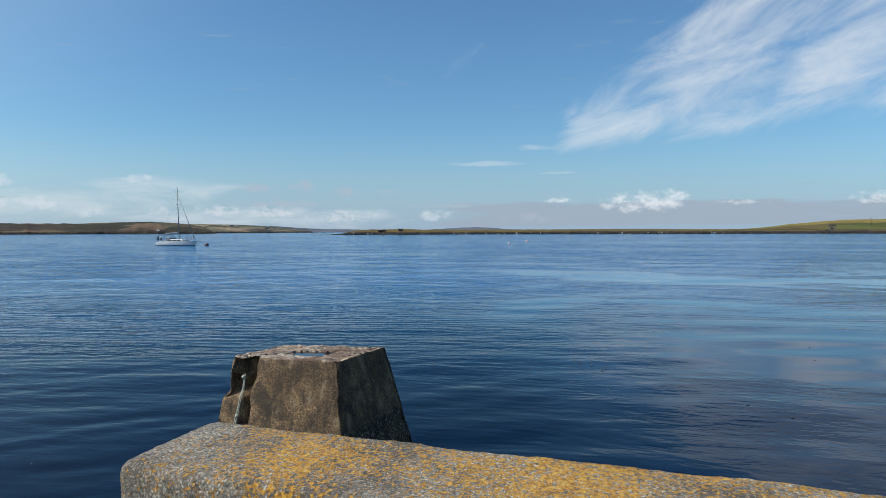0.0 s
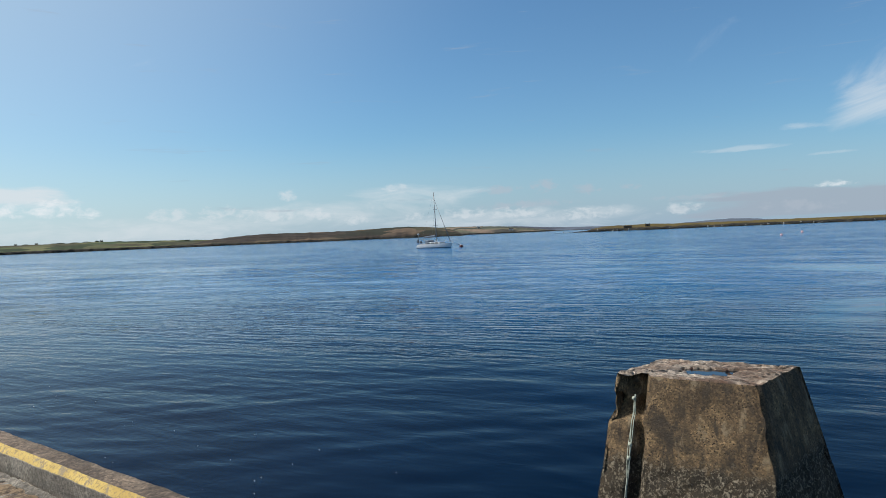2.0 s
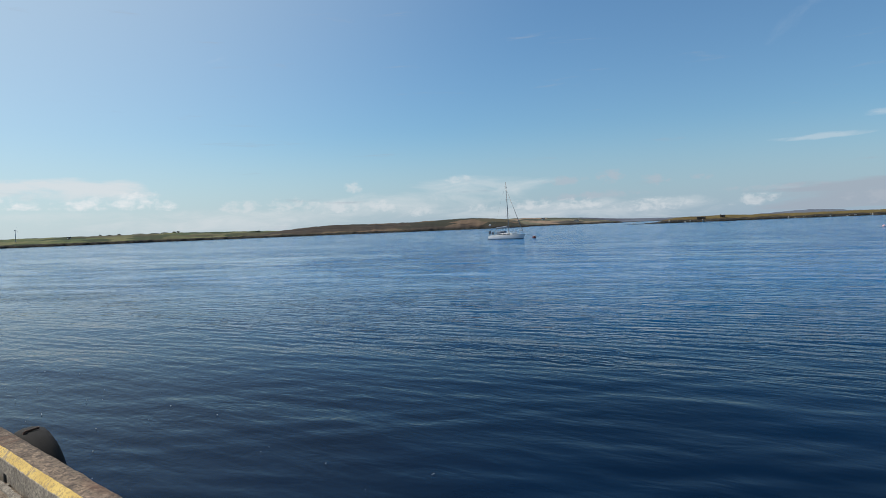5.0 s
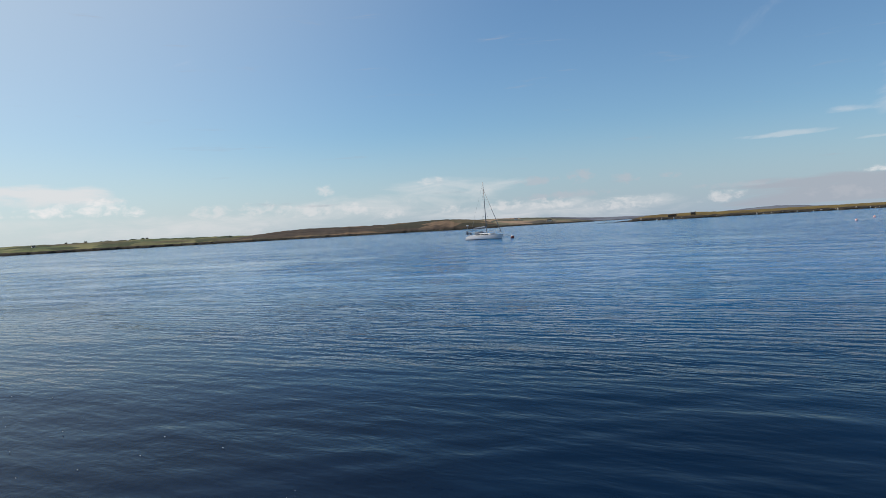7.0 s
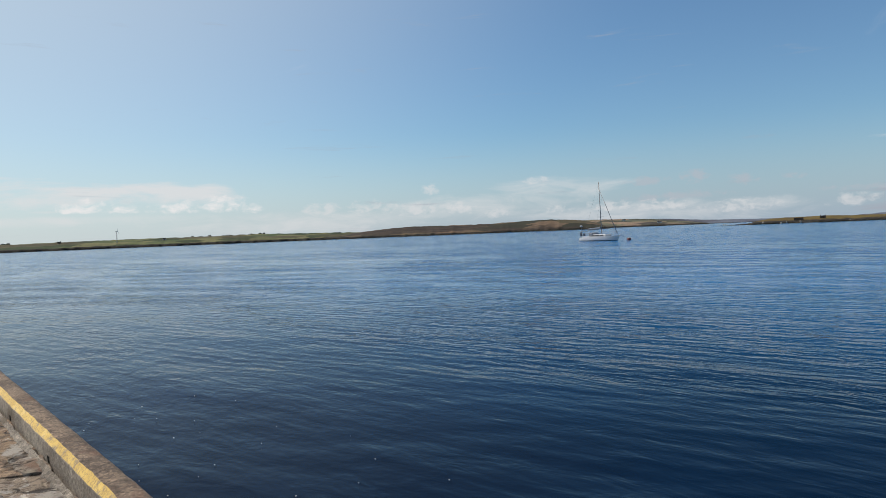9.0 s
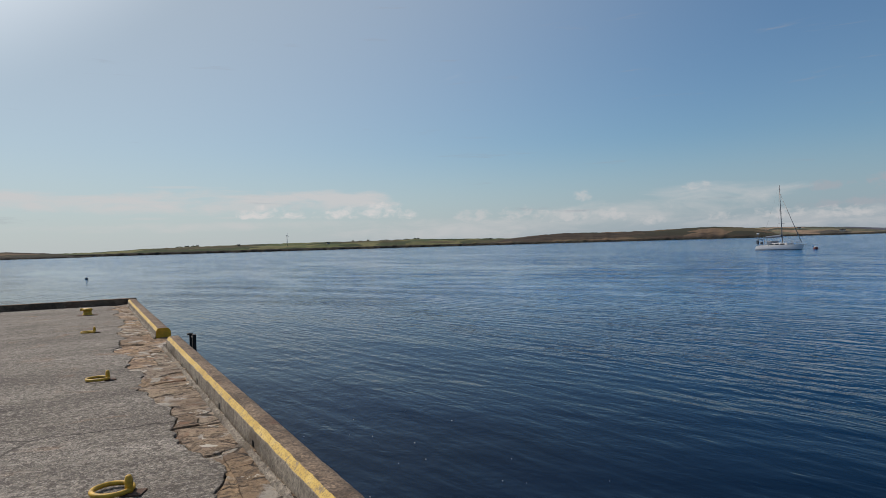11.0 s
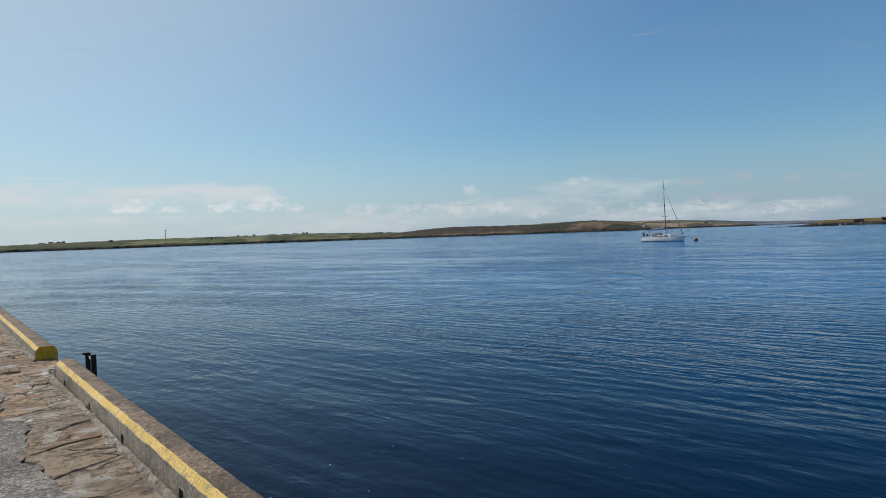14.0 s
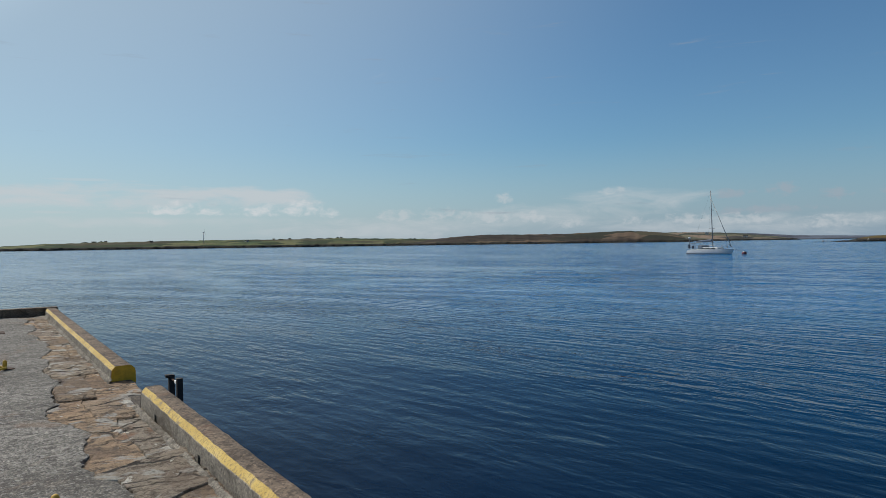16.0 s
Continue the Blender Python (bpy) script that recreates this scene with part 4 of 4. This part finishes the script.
M_DARKIRON = plain("black_iron", (0.022, 0.018, 0.018), 0.75, 0.0, 0.4, 15.0)
ladder()


def tyre(at, label):
    """A lorry tyre hung on the pier face as a fender."""
    ob = thing("tyre_fender", label, "fender", at, group="tyre fenders")
    bm = bmesh.new()
    prof = [(0.30, -0.085), (0.40, -0.115), (0.50, -0.12), (0.555, -0.10), (0.58, -0.05), (0.582, 0.03), (0.565, 0.085), (0.50, 0.12), (0.40, 0.115), (0.30, 0.085), (0.33, 0.0)]
    n = 64
    rings = []
    for i in range(n):
        a = i * math.tau / n
        rings.append([bm.verts.new((z, (r - (0.012 if i % 2 and 0.56 < r else 0)) * math.sin(a), (r - (0.012 if i % 2 and 0.56 < r else 0)) * math.cos(a))) for r, z in prof])
    for i in range(n):
        for k in range(len(prof)):
            bm.faces.new((rings[i - 1][k - 1], rings[i - 1][k], rings[i][k], rings[i][k - 1]))
    bmesh.ops.recalc_face_normals(bm, faces=bm.faces)
    part("casing", bm, M_BLACK, ob, smooth=True)
    bm = bmesh.new()
    tube(bm, (-0.14, -0.05, 0.40), (-0.08, -0.05, 0.575), 0.010, sides=6)
    tube(bm, (-0.08, -0.05, 0.575), (0.03, -0.05, 0.586), 0.010, sides=6)
    part("lashing", bm, M_RUST, ob, "rusty wire lashing")
    return ob


tyre((0.20, 11.0, -0.405), "black rubber tyre hung on the pier face")


# ---- the yacht at its mooring ----
def yacht():
    ob = thing("sailing_yacht", "white moored sailing yacht with furled sails", "yacht", (126.2, 100.1, WATER), turn=-98.5)
    ob.scale = (0.97, 0.97, 0.97)
    # local x runs from stern to bow
    L = 11.8
    st = np.linspace(0, 1, 25)
    pts = []
    for u in st:
        x = -L / 2 + L * u
        beam = 1.75 * (1 - max(0, (u - 0.42) / 0.58) ** 2.1) * (0.72 + 0.28 * min(1, u / 0.35))
        sheer = 0.85 + 0.30 * u ** 1.6
        for v in np.linspace(-1, 1, 17):
            w = abs(v)
            y = beam * math.sin(w * math.pi / 2) ** 0.75 * (1 if v > 0 else -1)
            z = -0.55 + (sheer + 0.55) * w ** 2.2
            rake = (0.75 * max(0, z / sheer)) * max(0, (u - 0.75) / 0.25) + 0.7 * max(0, z) * max(0, 1 - u / 0.10)
            pts.append((x * 0.97 + rake, y, z))
    sheet("hull", pts, 25, 17, M_HULL, parent=ob)
    rails = [(pts[i * 17], pts[i * 17 + 16]) for i in range(25)]
    bm = bmesh.new()
    lv = [bm.verts.new(Vector(a) + Vector((0, 0, -0.04))) for a, b in rails]
    rv = [bm.verts.new(Vector(b) + Vector((0, 0, -0.04))) for a, b in rails]
    for i in range(24):
        bm.faces.new((lv[i], lv[i + 1], rv[i + 1], rv[i]))
    part("deck", bm, M_HULL, ob)
    bm = bmesh.new()
    vs = [bm.verts.new(p) for p in pts[:17]]
    bm.faces.new(vs)
    part("transom", bm, M_HULL, ob)
    for side in (-1, 1):
        band = []
        for u in st:
            beam = 1.75 * (1 - max(0, (u - 0.42) / 0.58) ** 2.1) * (0.72 + 0.28 * min(1, u / 0.35))
            sheer = 0.85 + 0.30 * u ** 1.6
            for z in (-0.02, 0.10):
                w = ((z + 0.55) / (sheer + 0.55)) ** (1 / 2.2)
                y = beam * math.sin(w * math.pi / 2) ** 0.75 + 0.02
                rake = (0.75 * max(0, z / sheer)) * max(0, (u - 0.75) / 0.25) + 0.7 * max(0, z) * max(0, 1 - u / 0.10)
                band.append(((-L / 2 + L * u) * 0.97 + rake, side * y, z))
        sheet("boot_stripe", band, 25, 2, M_NAVY, parent=ob)
    # cabin
    bm = bmesh.new()
    box(bm, (-2.0, -1.0, 0.85), (2.9, 1.0, 1.50), 0.16)
    cabin = part("coachroof", bm, M_HULL, ob)
    for y in (-1.005, 1.005):
        for x0, x1 in ((-1.7, -0.5), (-0.3, 0.9), (1.1, 2.3)):
            bm = bmesh.new()
            box(bm, (x0, y - 0.012, 1.06), (x1, y + 0.012, 1.36), 0.005)
            part("window", bm, M_DARKGLASS, cabin, "dark cabin window")
    bm = bmesh.new()
    box(bm, (-2.5, -1.05, 1.0), (-1.1, 1.05, 1.95), 0.25)
    part("sprayhood", bm, M_CANVAS, ob, "grey-blue canvas sprayhood")
    bm = bmesh.new()
    box(bm, (-4.6, -1.15, 0.8), (-2.0, 1.15, 1.1), 0.08)
    part("cockpit_coaming", bm, M_HULL, ob)
    # rig
    bm = bmesh.new()
    tube(bm, (0.85, 0, 1.3), (0.35, 0, 13.9), 0.105, 0.075, 12)
    part("mast", bm, M_ALLOY, ob, "tall grey alloy mast", True)
    for z, h in ((5.6, 0.9), (9.6, 0.7)):
        bm = bmesh.new()
        tube(bm, (0.65, -h, z), (0.65, h, z), 0.03)
        part("spreader", bm, M_ALLOY, ob)
    bm = bmesh.new()
    tube(bm, (0.75, 0, 2.75), (-3.7, 0, 2.55), 0.08)
    boom = part("boom", bm, M_ALLOY, ob)
    bm = bmesh.new()
    for i in range(14):
        u0, u1 = i / 14, (i + 1) / 14
        tube(bm, (0.6 - 4.2 * u0, 0, 2.98 - 0.2 * u0), (0.6 - 4.2 * u1, 0, 2.98 - 0.2 * u1), 0.27 - 0.12 * u0, 0.27 - 0.12 * u1)
    part("sail_cover", bm, M_CANVAS, boom, "blue-grey stowed mainsail")
    bm = bmesh.new()
    tube(bm, (0.52, 0, 12.0), (5.7, 0, 1.5), 0.04, 0.08)
    part("furled_genoa", bm, M_ALLOY, ob, "grey furled headsail on the forestay", True)
    for a, b in (((0.36, 0, 13.8), (-5.0, 0, 1.2)), ((0.5, 0, 9.7), (0.3, 1.5, 1.1)), ((0.5, 0, 9.7), (0.3, -1.5, 1.1)), ((0.36, 0, 13.6), (0.65, 0.7, 9.6)), ((0.36, 0, 13.6), (0.65, -0.7, 9.6))):
        bm = bmesh.new()
        tube(bm, a, b, 0.007, sides=6)
        part("stay", bm, M_ALLOY, ob)
    # rails and stern gear
    for s in (-1, 1):
        for x in (-4.6, -3.0, -1.4, 0.4, 2.2, 3.8):
            y = s * (1.45 if x < 2 else 1.45 - (x - 2) * 0.42)
            bm = bmesh.new()
            tube(bm, (x, y, 1.05), (x, y, 1.85), 0.018, sides=6)
            part("stanchion", bm, M_ALLOY, ob)
        bm = bmesh.new()
        tube(bm, (-4.6, s * 1.45, 1.83), (2.2, s * 1.45, 1.83), 0.012, sides=6)
        tube(bm, (2.2, s * 1.45, 1.83), (5.0, s * 0.25, 2.0), 0.012, sides=6)
        part("guard_wire", bm, M_ALLOY, ob)
    bm = bmesh.new()
    tube(bm, (5.0, -0.25, 2.0), (5.45, 0, 2.05), 0.03)
    tube(bm, (5.0, 0.25, 2.0), (5.45, 0, 2.05), 0.03)
    tube(bm, (5.0, 0.25, 2.0), (4.9, 0.3, 1.3), 0.03)
    tube(bm, (5.0, -0.25, 2.0), (4.9, -0.3, 1.3), 0.03)
    part("pulpit", bm, M_ALLOY, ob)
    bm = bmesh.new()
    tube(bm, (-4.9, -0.9, 1.0), (-4.9, -0.9, 3.4), 0.04)
    tube(bm, (-4.9, 0.9, 1.0), (-4.9, 0.9, 2.4), 0.04)
    tube(bm, (-4.9, -0.9, 2.3), (-4.9, 0.9, 2.3), 0.04)
    part("stern_gantry", bm, M_ALLOY, ob)
    bm = bmesh.new()
    lathe(bm, [(0.05, 0), (0.28, 0.08), (0.30, 0.2), (0.2, 0.32), (0.05, 0.36)], 16, Matrix.Translation((-4.9, -0.9, 3.4)))
    part("radome", bm, M_HULL, ob, "white radar dome", True)
    bm = bmesh.new()
    box(bm, (-4.9, -1.45, 1.25), (-4.35, -1.15, 2.1), 0.1)
    part("outboard", bm, M_NAVY, ob, "dark covered outboard engine")
    bm = bmesh.new()
    box(bm, (-3.75, -1.5, 1.2), (-3.2, -1.25, 1.8), 0.1)
    part("dodger", bm, M_NAVY, ob, "dark canvas dodger")
    return ob


yacht()


def float_buoy(at, r, mat, label, squash=0.85):
    ob = thing("mooring_buoy", label, "buoy", at, group="mooring buoys")
    bm = bmesh.new()
    lathe(bm, [(0.1 * r, -0.7 * r)] + [(r * math.cos(a), r * squash * math.sin(a)) for a in np.linspace(-0.75, 1.35, 12)], 20)
    part("float", bm, mat, ob, smooth=True)
    bm = bmesh.new()
    tube(bm, (0, 0, r * squash * 0.95), (0, 0, r * squash * 1.35), r * 0.12)
    part("eye", bm, M_RUST, ob, "iron mooring eye")
    return ob


main_buoy = float_buoy((127.4, 93.0, WATER + 0.15), 0.46, M_RED, "dark red mooring buoy beside the yacht")
bm = bmesh.new()
lathe(bm, [(0.36, 0.33), (0.3, 0.40), (0.1, 0.44)], 16)
part("cap", bm, M_WHITE, main_buoy, "white painted cap", True)
float_buoy((-1.5, 106.0, WATER + 0.04), 0.19, M_NAVY, "dark round mooring buoy beyond the pier")
float_buoy((153.2, 28.2, WATER + 0.1), 0.27, M_PINK, "faded pink mooring buoy")
float_buoy((185.0, 29.0, WATER + 0.1), 0.30, M_PINK, "faded pink mooring buoy farther out")

# mooring line from the yacht's bow
line = thing("mooring_line", "slack dark mooring line from bow to buoy", "rope")
bm = bmesh.new()
for k in range(8):
    f = lambda u: Vector((126.95, 94.9, WATER + 1.1)).lerp(Vector((127.4, 93.0, WATER + 0.55)), u) - Vector((0, 0, 0.5 * u * (1 - u)))
    tube(bm, f(k / 8), f((k + 1) / 8), 0.035, sides=6)
part("line", bm, M_NAVY, line)


# ---- buildings and marks on the shores ----
def ground_z(az, r, centre):
    hit, place, *_ = scene.ray_cast(bpy.context.evaluated_depsgraph_get(), heading(az, r, 300, centre), Vector((0, 0, -1)))
    return place.z if hit else WATER


def house(name, label, az, r, centre, size, wall, roof=None, turn=0.0, ruin=False, category="house"):
    w, d, h, rise = size
    p = heading(az, r, 0, centre)
    ob = thing(name, label, category, (p.x, p.y, ground_z(az, r, centre) - 0.4), turn=-az + turn)
    bm = bmesh.new()
    t = 0.6
    h += 0.4
    gap = 0.25 * w if ruin else 0.0
    box(bm, (-w / 2, -d / 2, 0), (-gap / 2 - 0.6, -d / 2 + t, h), 0.05)
    box(bm, (gap / 2 + 0.6, -d / 2, 0), (w / 2, -d / 2 + t, h), 0.05)
    box(bm, (-gap / 2 - 0.6, -d / 2, min(2.4, h * 0.8)), (gap / 2 + 0.6, -d / 2 + t, h * (0.85 if ruin else 1)), 0.02)
    box(bm, (-w / 2, d / 2 - t, 0), (w / 2, d / 2, h), 0.05)
    for x in (-w / 2, w / 2 - t):
        box(bm, (x, -d / 2 + t, 0), (x + t, d / 2 - t, h), 0.05)
        if rise:
            v = [bm.verts.new(c) for c in ((x, -d / 2, h), (x, d / 2, h), (x, 0, h + rise), (x + t, -d / 2, h), (x + t, d / 2, h), (x + t, 0, h + rise))]
            for f in ((0, 2, 1), (3, 4, 5), (0, 3, 5, 2), (1, 2, 5, 4), (0, 1, 4, 3)):
                bm.faces.new([v[k] for k in f])
    part("wall", bm, wall, ob)
    if roof:
        for s in (-1, 1):
            bm = bmesh.new()
            v = [bm.verts.new(c) for c in ((-w / 2 - 0.3, s * (d / 2 + 0.3), h - 0.15), (w / 2 + 0.3, s * (d / 2 + 0.3), h - 0.15), (w / 2 + 0.3, 0, h + rise + 0.1), (-w / 2 - 0.3, 0, h + rise + 0.1))]
            f = bm.faces.new(v)
            bmesh.ops.solidify(bm, geom=[f], thickness=0.18)
            part("roof", bm, roof, ob)
        for x in (-w / 2 + 0.5, w / 2 - 0.5):
            bm = bmesh.new()
            box(bm, (x - 0.4, -0.35, h + rise - 0.3), (x + 0.4, 0.35, h + rise + 1.0), 0.04)
            part("chimney", bm, wall, ob)
    return ob


house("ruined_house", "roofless grey stone ruin on the island", 68.76, 672, C_EARLY, (7.6, 5, 2.4, 0.4), M_RUIN, ruin=True, category="ruin")
house("ruined_house", "small dark stone ruin with a stub gable on the island", 70.35, 672, C_EARLY, (4.4, 4, 2.4, 0.7), M_RUIN, category="ruin")
house("stone_hut", "square dark stone hut near the shore", 104.35, 733, C_EARLY, (6.0, 5, 3.8, 0.6), M_STONE, M_ROOF, category="hut")
for az, r, s, lab, mt in (
    (7.2, 1700, (13, 6, 2.0, 1.6), "long farm building with a dark roof", M_STONE),
    (8.0, 1690, (7, 5, 2.0, 1.6), "small farmhouse with a dark roof", M_STONE),
    (11.2, 1600, (8, 6, 2.6, 2.2), "low cottage among the fields", M_STONE),
    (20.6, 1690, (6, 5, 1.6, 1.4), "low cottage on the ridge", M_STONE),
    (21.9, 1695, (7, 5, 1.8, 1.4), "low farm steading on the ridge", M_STONE),
    (26.2, 1690, (7, 5, 2.4, 1.8), "farmhouse on the skyline beside bushes", M_STONE),
    (32.5, 1660, (6, 5, 1.8, 1.5), "cottage on the skyline", M_STONE),
    (18.5, 1580, (9, 6, 3.0, 2.4), "pale cottage above the shore", M_LIGHTWALL),
):
    house("farm_building", lab, az, r, C_LATE, tuple(k * 0.72 for k in s), mt, M_ROOF, turn=15)
house("shore_house", "white shore house across the channel", 59.2, 2420, C_ALL, (16, 8, 4, 3), M_LIGHTWALL, M_ROOF)
house("shore_house", "white cottage in the far fields", 56.4, 2560, C_ALL, (12, 8, 4, 3), M_LIGHTWALL, M_ROOF)


def bush(az, r, w, h, centre, label="dark wind-bent bushes on the skyline"):
    p = heading(az, r, 0, centre)
    ob = thing("bush", label, "bush", (p.x, p.y, ground_z(az, r, centre) - 0.3), group="skyline bushes", turn=-az)
    bm = bmesh.new()
    tube(bm, (0, 0, 0), (0.5, 0, h * 0.6), 0.22, 0.08, 6)
    part("trunk", bm, M_RUST, ob)
    bm = bmesh.new()
    for k in range(90):
        x = random.uniform(-0.5, 0.5)
        top = h * (1 - (2 * x) ** 2 * 0.75) * random.uniform(0.5, 1.0)
        c = Vector((x * w, random.uniform(-1.5, 1.5), top * random.uniform(0.35, 1.0)))
        bmesh.ops.create_icosphere(bm, subdivisions=1, radius=random.uniform(0.35, 0.8), matrix=Matrix.Translation(c) @ pose(0, 0, 0, random.uniform(0, 90), 0, random.uniform(0, 90)))
    for v in bm.verts:
        v.co += Vector((wob(v.co, 1.3, 0.4), wob(v.co + Vector((5, 0, 0)), 1.3, 0.4), wob(v.co + Vector((0, 7, 0)), 1.3, 0.4)))
    part("crown", bm, M_BUSH, ob)
    return ob


for az, r, w, h in ((23.3, 1690, 26, 2.2), (24.4, 1690, 22, 2.0), (25.2, 1690, 18, 2.8), (25.9, 1690, 9, 4), (21.2, 1690, 12, 2.4), (6.6, 1700, 14, 2.6), (7.7, 1705, 12, 3.0), (32.3, 1660, 13, 2.4)):
    bush(az, r, w, h, C_LATE)


def turbine(az, r, centre):
    p = heading(az, r, 0, centre)
    ob = thing("wind_turbine", "small grey wind turbine on the far shore", "wind turbine", (p.x, p.y, ground_z(az, r, centre) - 0.5), turn=-az + 55)
    H = 24.0
    bm = bmesh.new()
    tube(bm, (0, 0, 0), (0, 0, H), 0.95, 0.55, 16)
    part("tower", bm, M_TURBINE, ob, smooth=True)
    bm = bmesh.new()
    box(bm, (-0.7, -1.6, H - 0.4), (0.7, 2.2, H + 1.0), 0.3)
    part("nacelle", bm, M_TURBINE, ob)
    bm = bmesh.new()
    lathe(bm, [(0.6, 0), (0.55, 0.5), (0.2, 0.9)], 14, pose(0, -1.6, H + 0.3, 90, 0, 0))
    hub = part("hub", bm, M_TURBINE, ob, smooth=True)
    for a in (8, 128, 248):
        bm = bmesh.new()
        box(bm, (-0.28, -0.06, 0.4), (0.28, 0.06, 7.2), 0.03)
        for v in bm.verts:
            f = v.co.z / 7.2
            v.co.x *= 1.25 - 0.9 * f
        bmesh.ops.transform(bm, matrix=Matrix.Translation((0, -2.0, H + 0.3)) @ pose(0, 0, 0, 0, a, 0), verts=bm.verts)
        part("blade", bm, M_TURBINE, hub)
    return ob


turbine(15.1, 1560, C_LATE)


def pole(az, r, centre):
    p = heading(az, r, 0, centre)
    ob = thing("pole", "leaning wooden pole on the green slope", "pole", (p.x, p.y, ground_z(az, r, centre) - 0.3))
    bm = bmesh.new()
    tube(bm, (0, 0, 0), (0.5, 0.3, 7.5), 0.22, 0.16)
    part("post", bm, M_RUST, ob)
    bm = bmesh.new()
    tube(bm, (0.1, -0.9, 6.6), (0.8, 1.3, 6.8), 0.12)
    part("crossarm", bm, M_RUST, ob)


pole(106.8, 800, C_EARLY)

# boulders along the shores
bm = bmesh.new()
for k in range(420):
    az = random.uniform(96, 113) if k < 360 else random.uniform(63, 96)
    r = random.uniform(722, 734) if az > 97 else random.uniform(640, 648)
    p = heading(az, r, WATER + random.uniform(0.2, 1.3), C_EARLY)
    s = random.uniform(0.3, 1.1)
    bmesh.ops.create_icosphere(bm, subdivisions=1, radius=s, matrix=Matrix.Translation(p) @ pose(0, 0, 0, random.uniform(0, 90), random.uniform(0, 90), 0) @ Matrix.Diagonal((1.4, 1, 0.7, 1)))
tagged(part("shore_boulders", bm, M_BOULDER), "pale boulders strewn along the far shoreline", "boulders", kind="stuff")

# floating weed, and white specks modelled in place of sun glints, near the pier
bm = bmesh.new()
for k in range(45):
    x, y = random.uniform(9, 17), random.uniform(-6, 6)
    if random.random() < 0.4:
        x, y = random.uniform(11, 14), random.uniform(0, 2.0)
    m = Matrix.Translation((x, y, WATER + 0.012)) @ pose(0, 0, 0, 0, 0, random.uniform(0, 180)) @ Matrix.Diagonal((1.0, 0.35, 0.12, 1))
    bmesh.ops.create_icosphere(bm, subdivisions=1, radius=random.uniform(0.015, 0.05), matrix=m)
tagged(part("floating_seaweed", bm, M_WEED), "scraps of brown seaweed floating on the water", "seaweed", kind="stuff")
bm = bmesh.new()
for k in range(60):
    x, y = random.uniform(0.8, 4.5), random.uniform(7, 22)
    bmesh.ops.create_icosphere(bm, subdivisions=1, radius=random.uniform(0.005, 0.010), matrix=Matrix.Translation((x, y, WATER + 0.02)))
tagged(part("glint_specks", bm, M_WHITE), "small white specks standing in for sun glints on the water", "foam", kind="stuff")


# ---- broken flagstones along the kerb ----
def flagstones():
    rng = random.Random(7)
    y = 2.62
    row = 0
    while y < PIER_END - 0.3:
        length = rng.uniform(0.55, 1.9)
        y1 = min(y + length, PIER_END - 0.16)
        skew0 = 0.28 * noise.noise(Vector((row * 1.7, 0.5, 0)))
        skew1 = 0.28 * noise.noise(Vector(((row + 1) * 1.7, 0.5, 0)))
        outer = -0.205 if y < 25.2 or y > 26 else -0.04
        if 24.8 < y < 25.9:
            outer = 0.0
        elif y >= 25.9:
            outer = -0.262
        splits = [0.0, 1.0] if rng.random() < 0.4 else [0.0, rng.uniform(0.35, 0.65), 1.0]
        for s0, s1 in zip(splits, splits[1:]):
            gap = rng.uniform(0.001, 0.012)
            outline = []

            def spot(u, yy, base):
                inner = edge_of_deck(base) + 0.008
                x = outer + (inner - outer) * u
                return x, yy + (skew0 if base == y else skew1) * (u * 2 - 1)

            ends = []
            n = 7
            for k in range(n):
                u = s0 + (s1 - s0) * k / n
                ends.append(spot(u, y + gap, y))
            for k in range(n):
                f = k / n
                a, b = spot(s1, y + gap, y), spot(s1, y1 - gap, y1)
                yy = a[1] + (b[1] - a[1]) * f
                x = edge_of_deck(yy) + 0.008 if s1 == 1.0 else a[0] + (b[0] - a[0]) * f
                ends.append((x, yy))
            for k in range(n):
                u = s1 + (s0 - s1) * k / n
                ends.append(spot(u, y1 - gap, y1))
            for k in range(n):
                a, b = spot(s0, y1 - gap, y1), spot(s0, y + gap, y)
                f = k / n
                ends.append((a[0] + (b[0] - a[0]) * f, a[1] + (b[1] - a[1]) * f))
            cx, cy = sum(p[0] for p in ends) / len(ends), sum(p[1] for p in ends) / len(ends)
            lift = rng.uniform(-0.022, 0.004)
            tx, ty = rng.uniform(-0.02, 0.02), rng.uniform(-0.015, 0.015)
            bm = bmesh.new()
            loops = []
            for f, z in ((1.0, -0.05), (1.0, -0.012), (0.975, 0.0), (0.75, 0.0), (0.45, 0.0)):
                loop = []
                for px, py in ends:
                    j = 0.045 * noise.fractal(Vector((px * 5, py * 5, 1.5)), 1.0, 2.0, 5)
                    x, yv = cx + (px - cx) * f + j, cy + (py - cy) * f + j * 0.8
                    h = 0.0 if z < -0.04 else lift + tx * (x - cx) + ty * (yv - cy) + 0.018 * noise.fractal(Vector((x * 2, yv * 5, 3)), 1.0, 2.0, 5)
                    loop.append(bm.verts.new((x - cx, yv - cy, z + h)))
                loops.append(loop)
            m = len(ends)
            for lo, hi in zip(loops, loops[1:]):
                for k in range(m):
                    bm.faces.new((lo[k - 1], lo[k], hi[k], hi[k - 1]))
            bm.faces.new(loops[-1])
            bmesh.ops.recalc_face_normals(bm, faces=bm.faces)
            ob = part("flagstone", bm, M_FLAG, deck)
            ob.location = (cx, cy, 0)
        y = y1
        row += 1


flagstones()
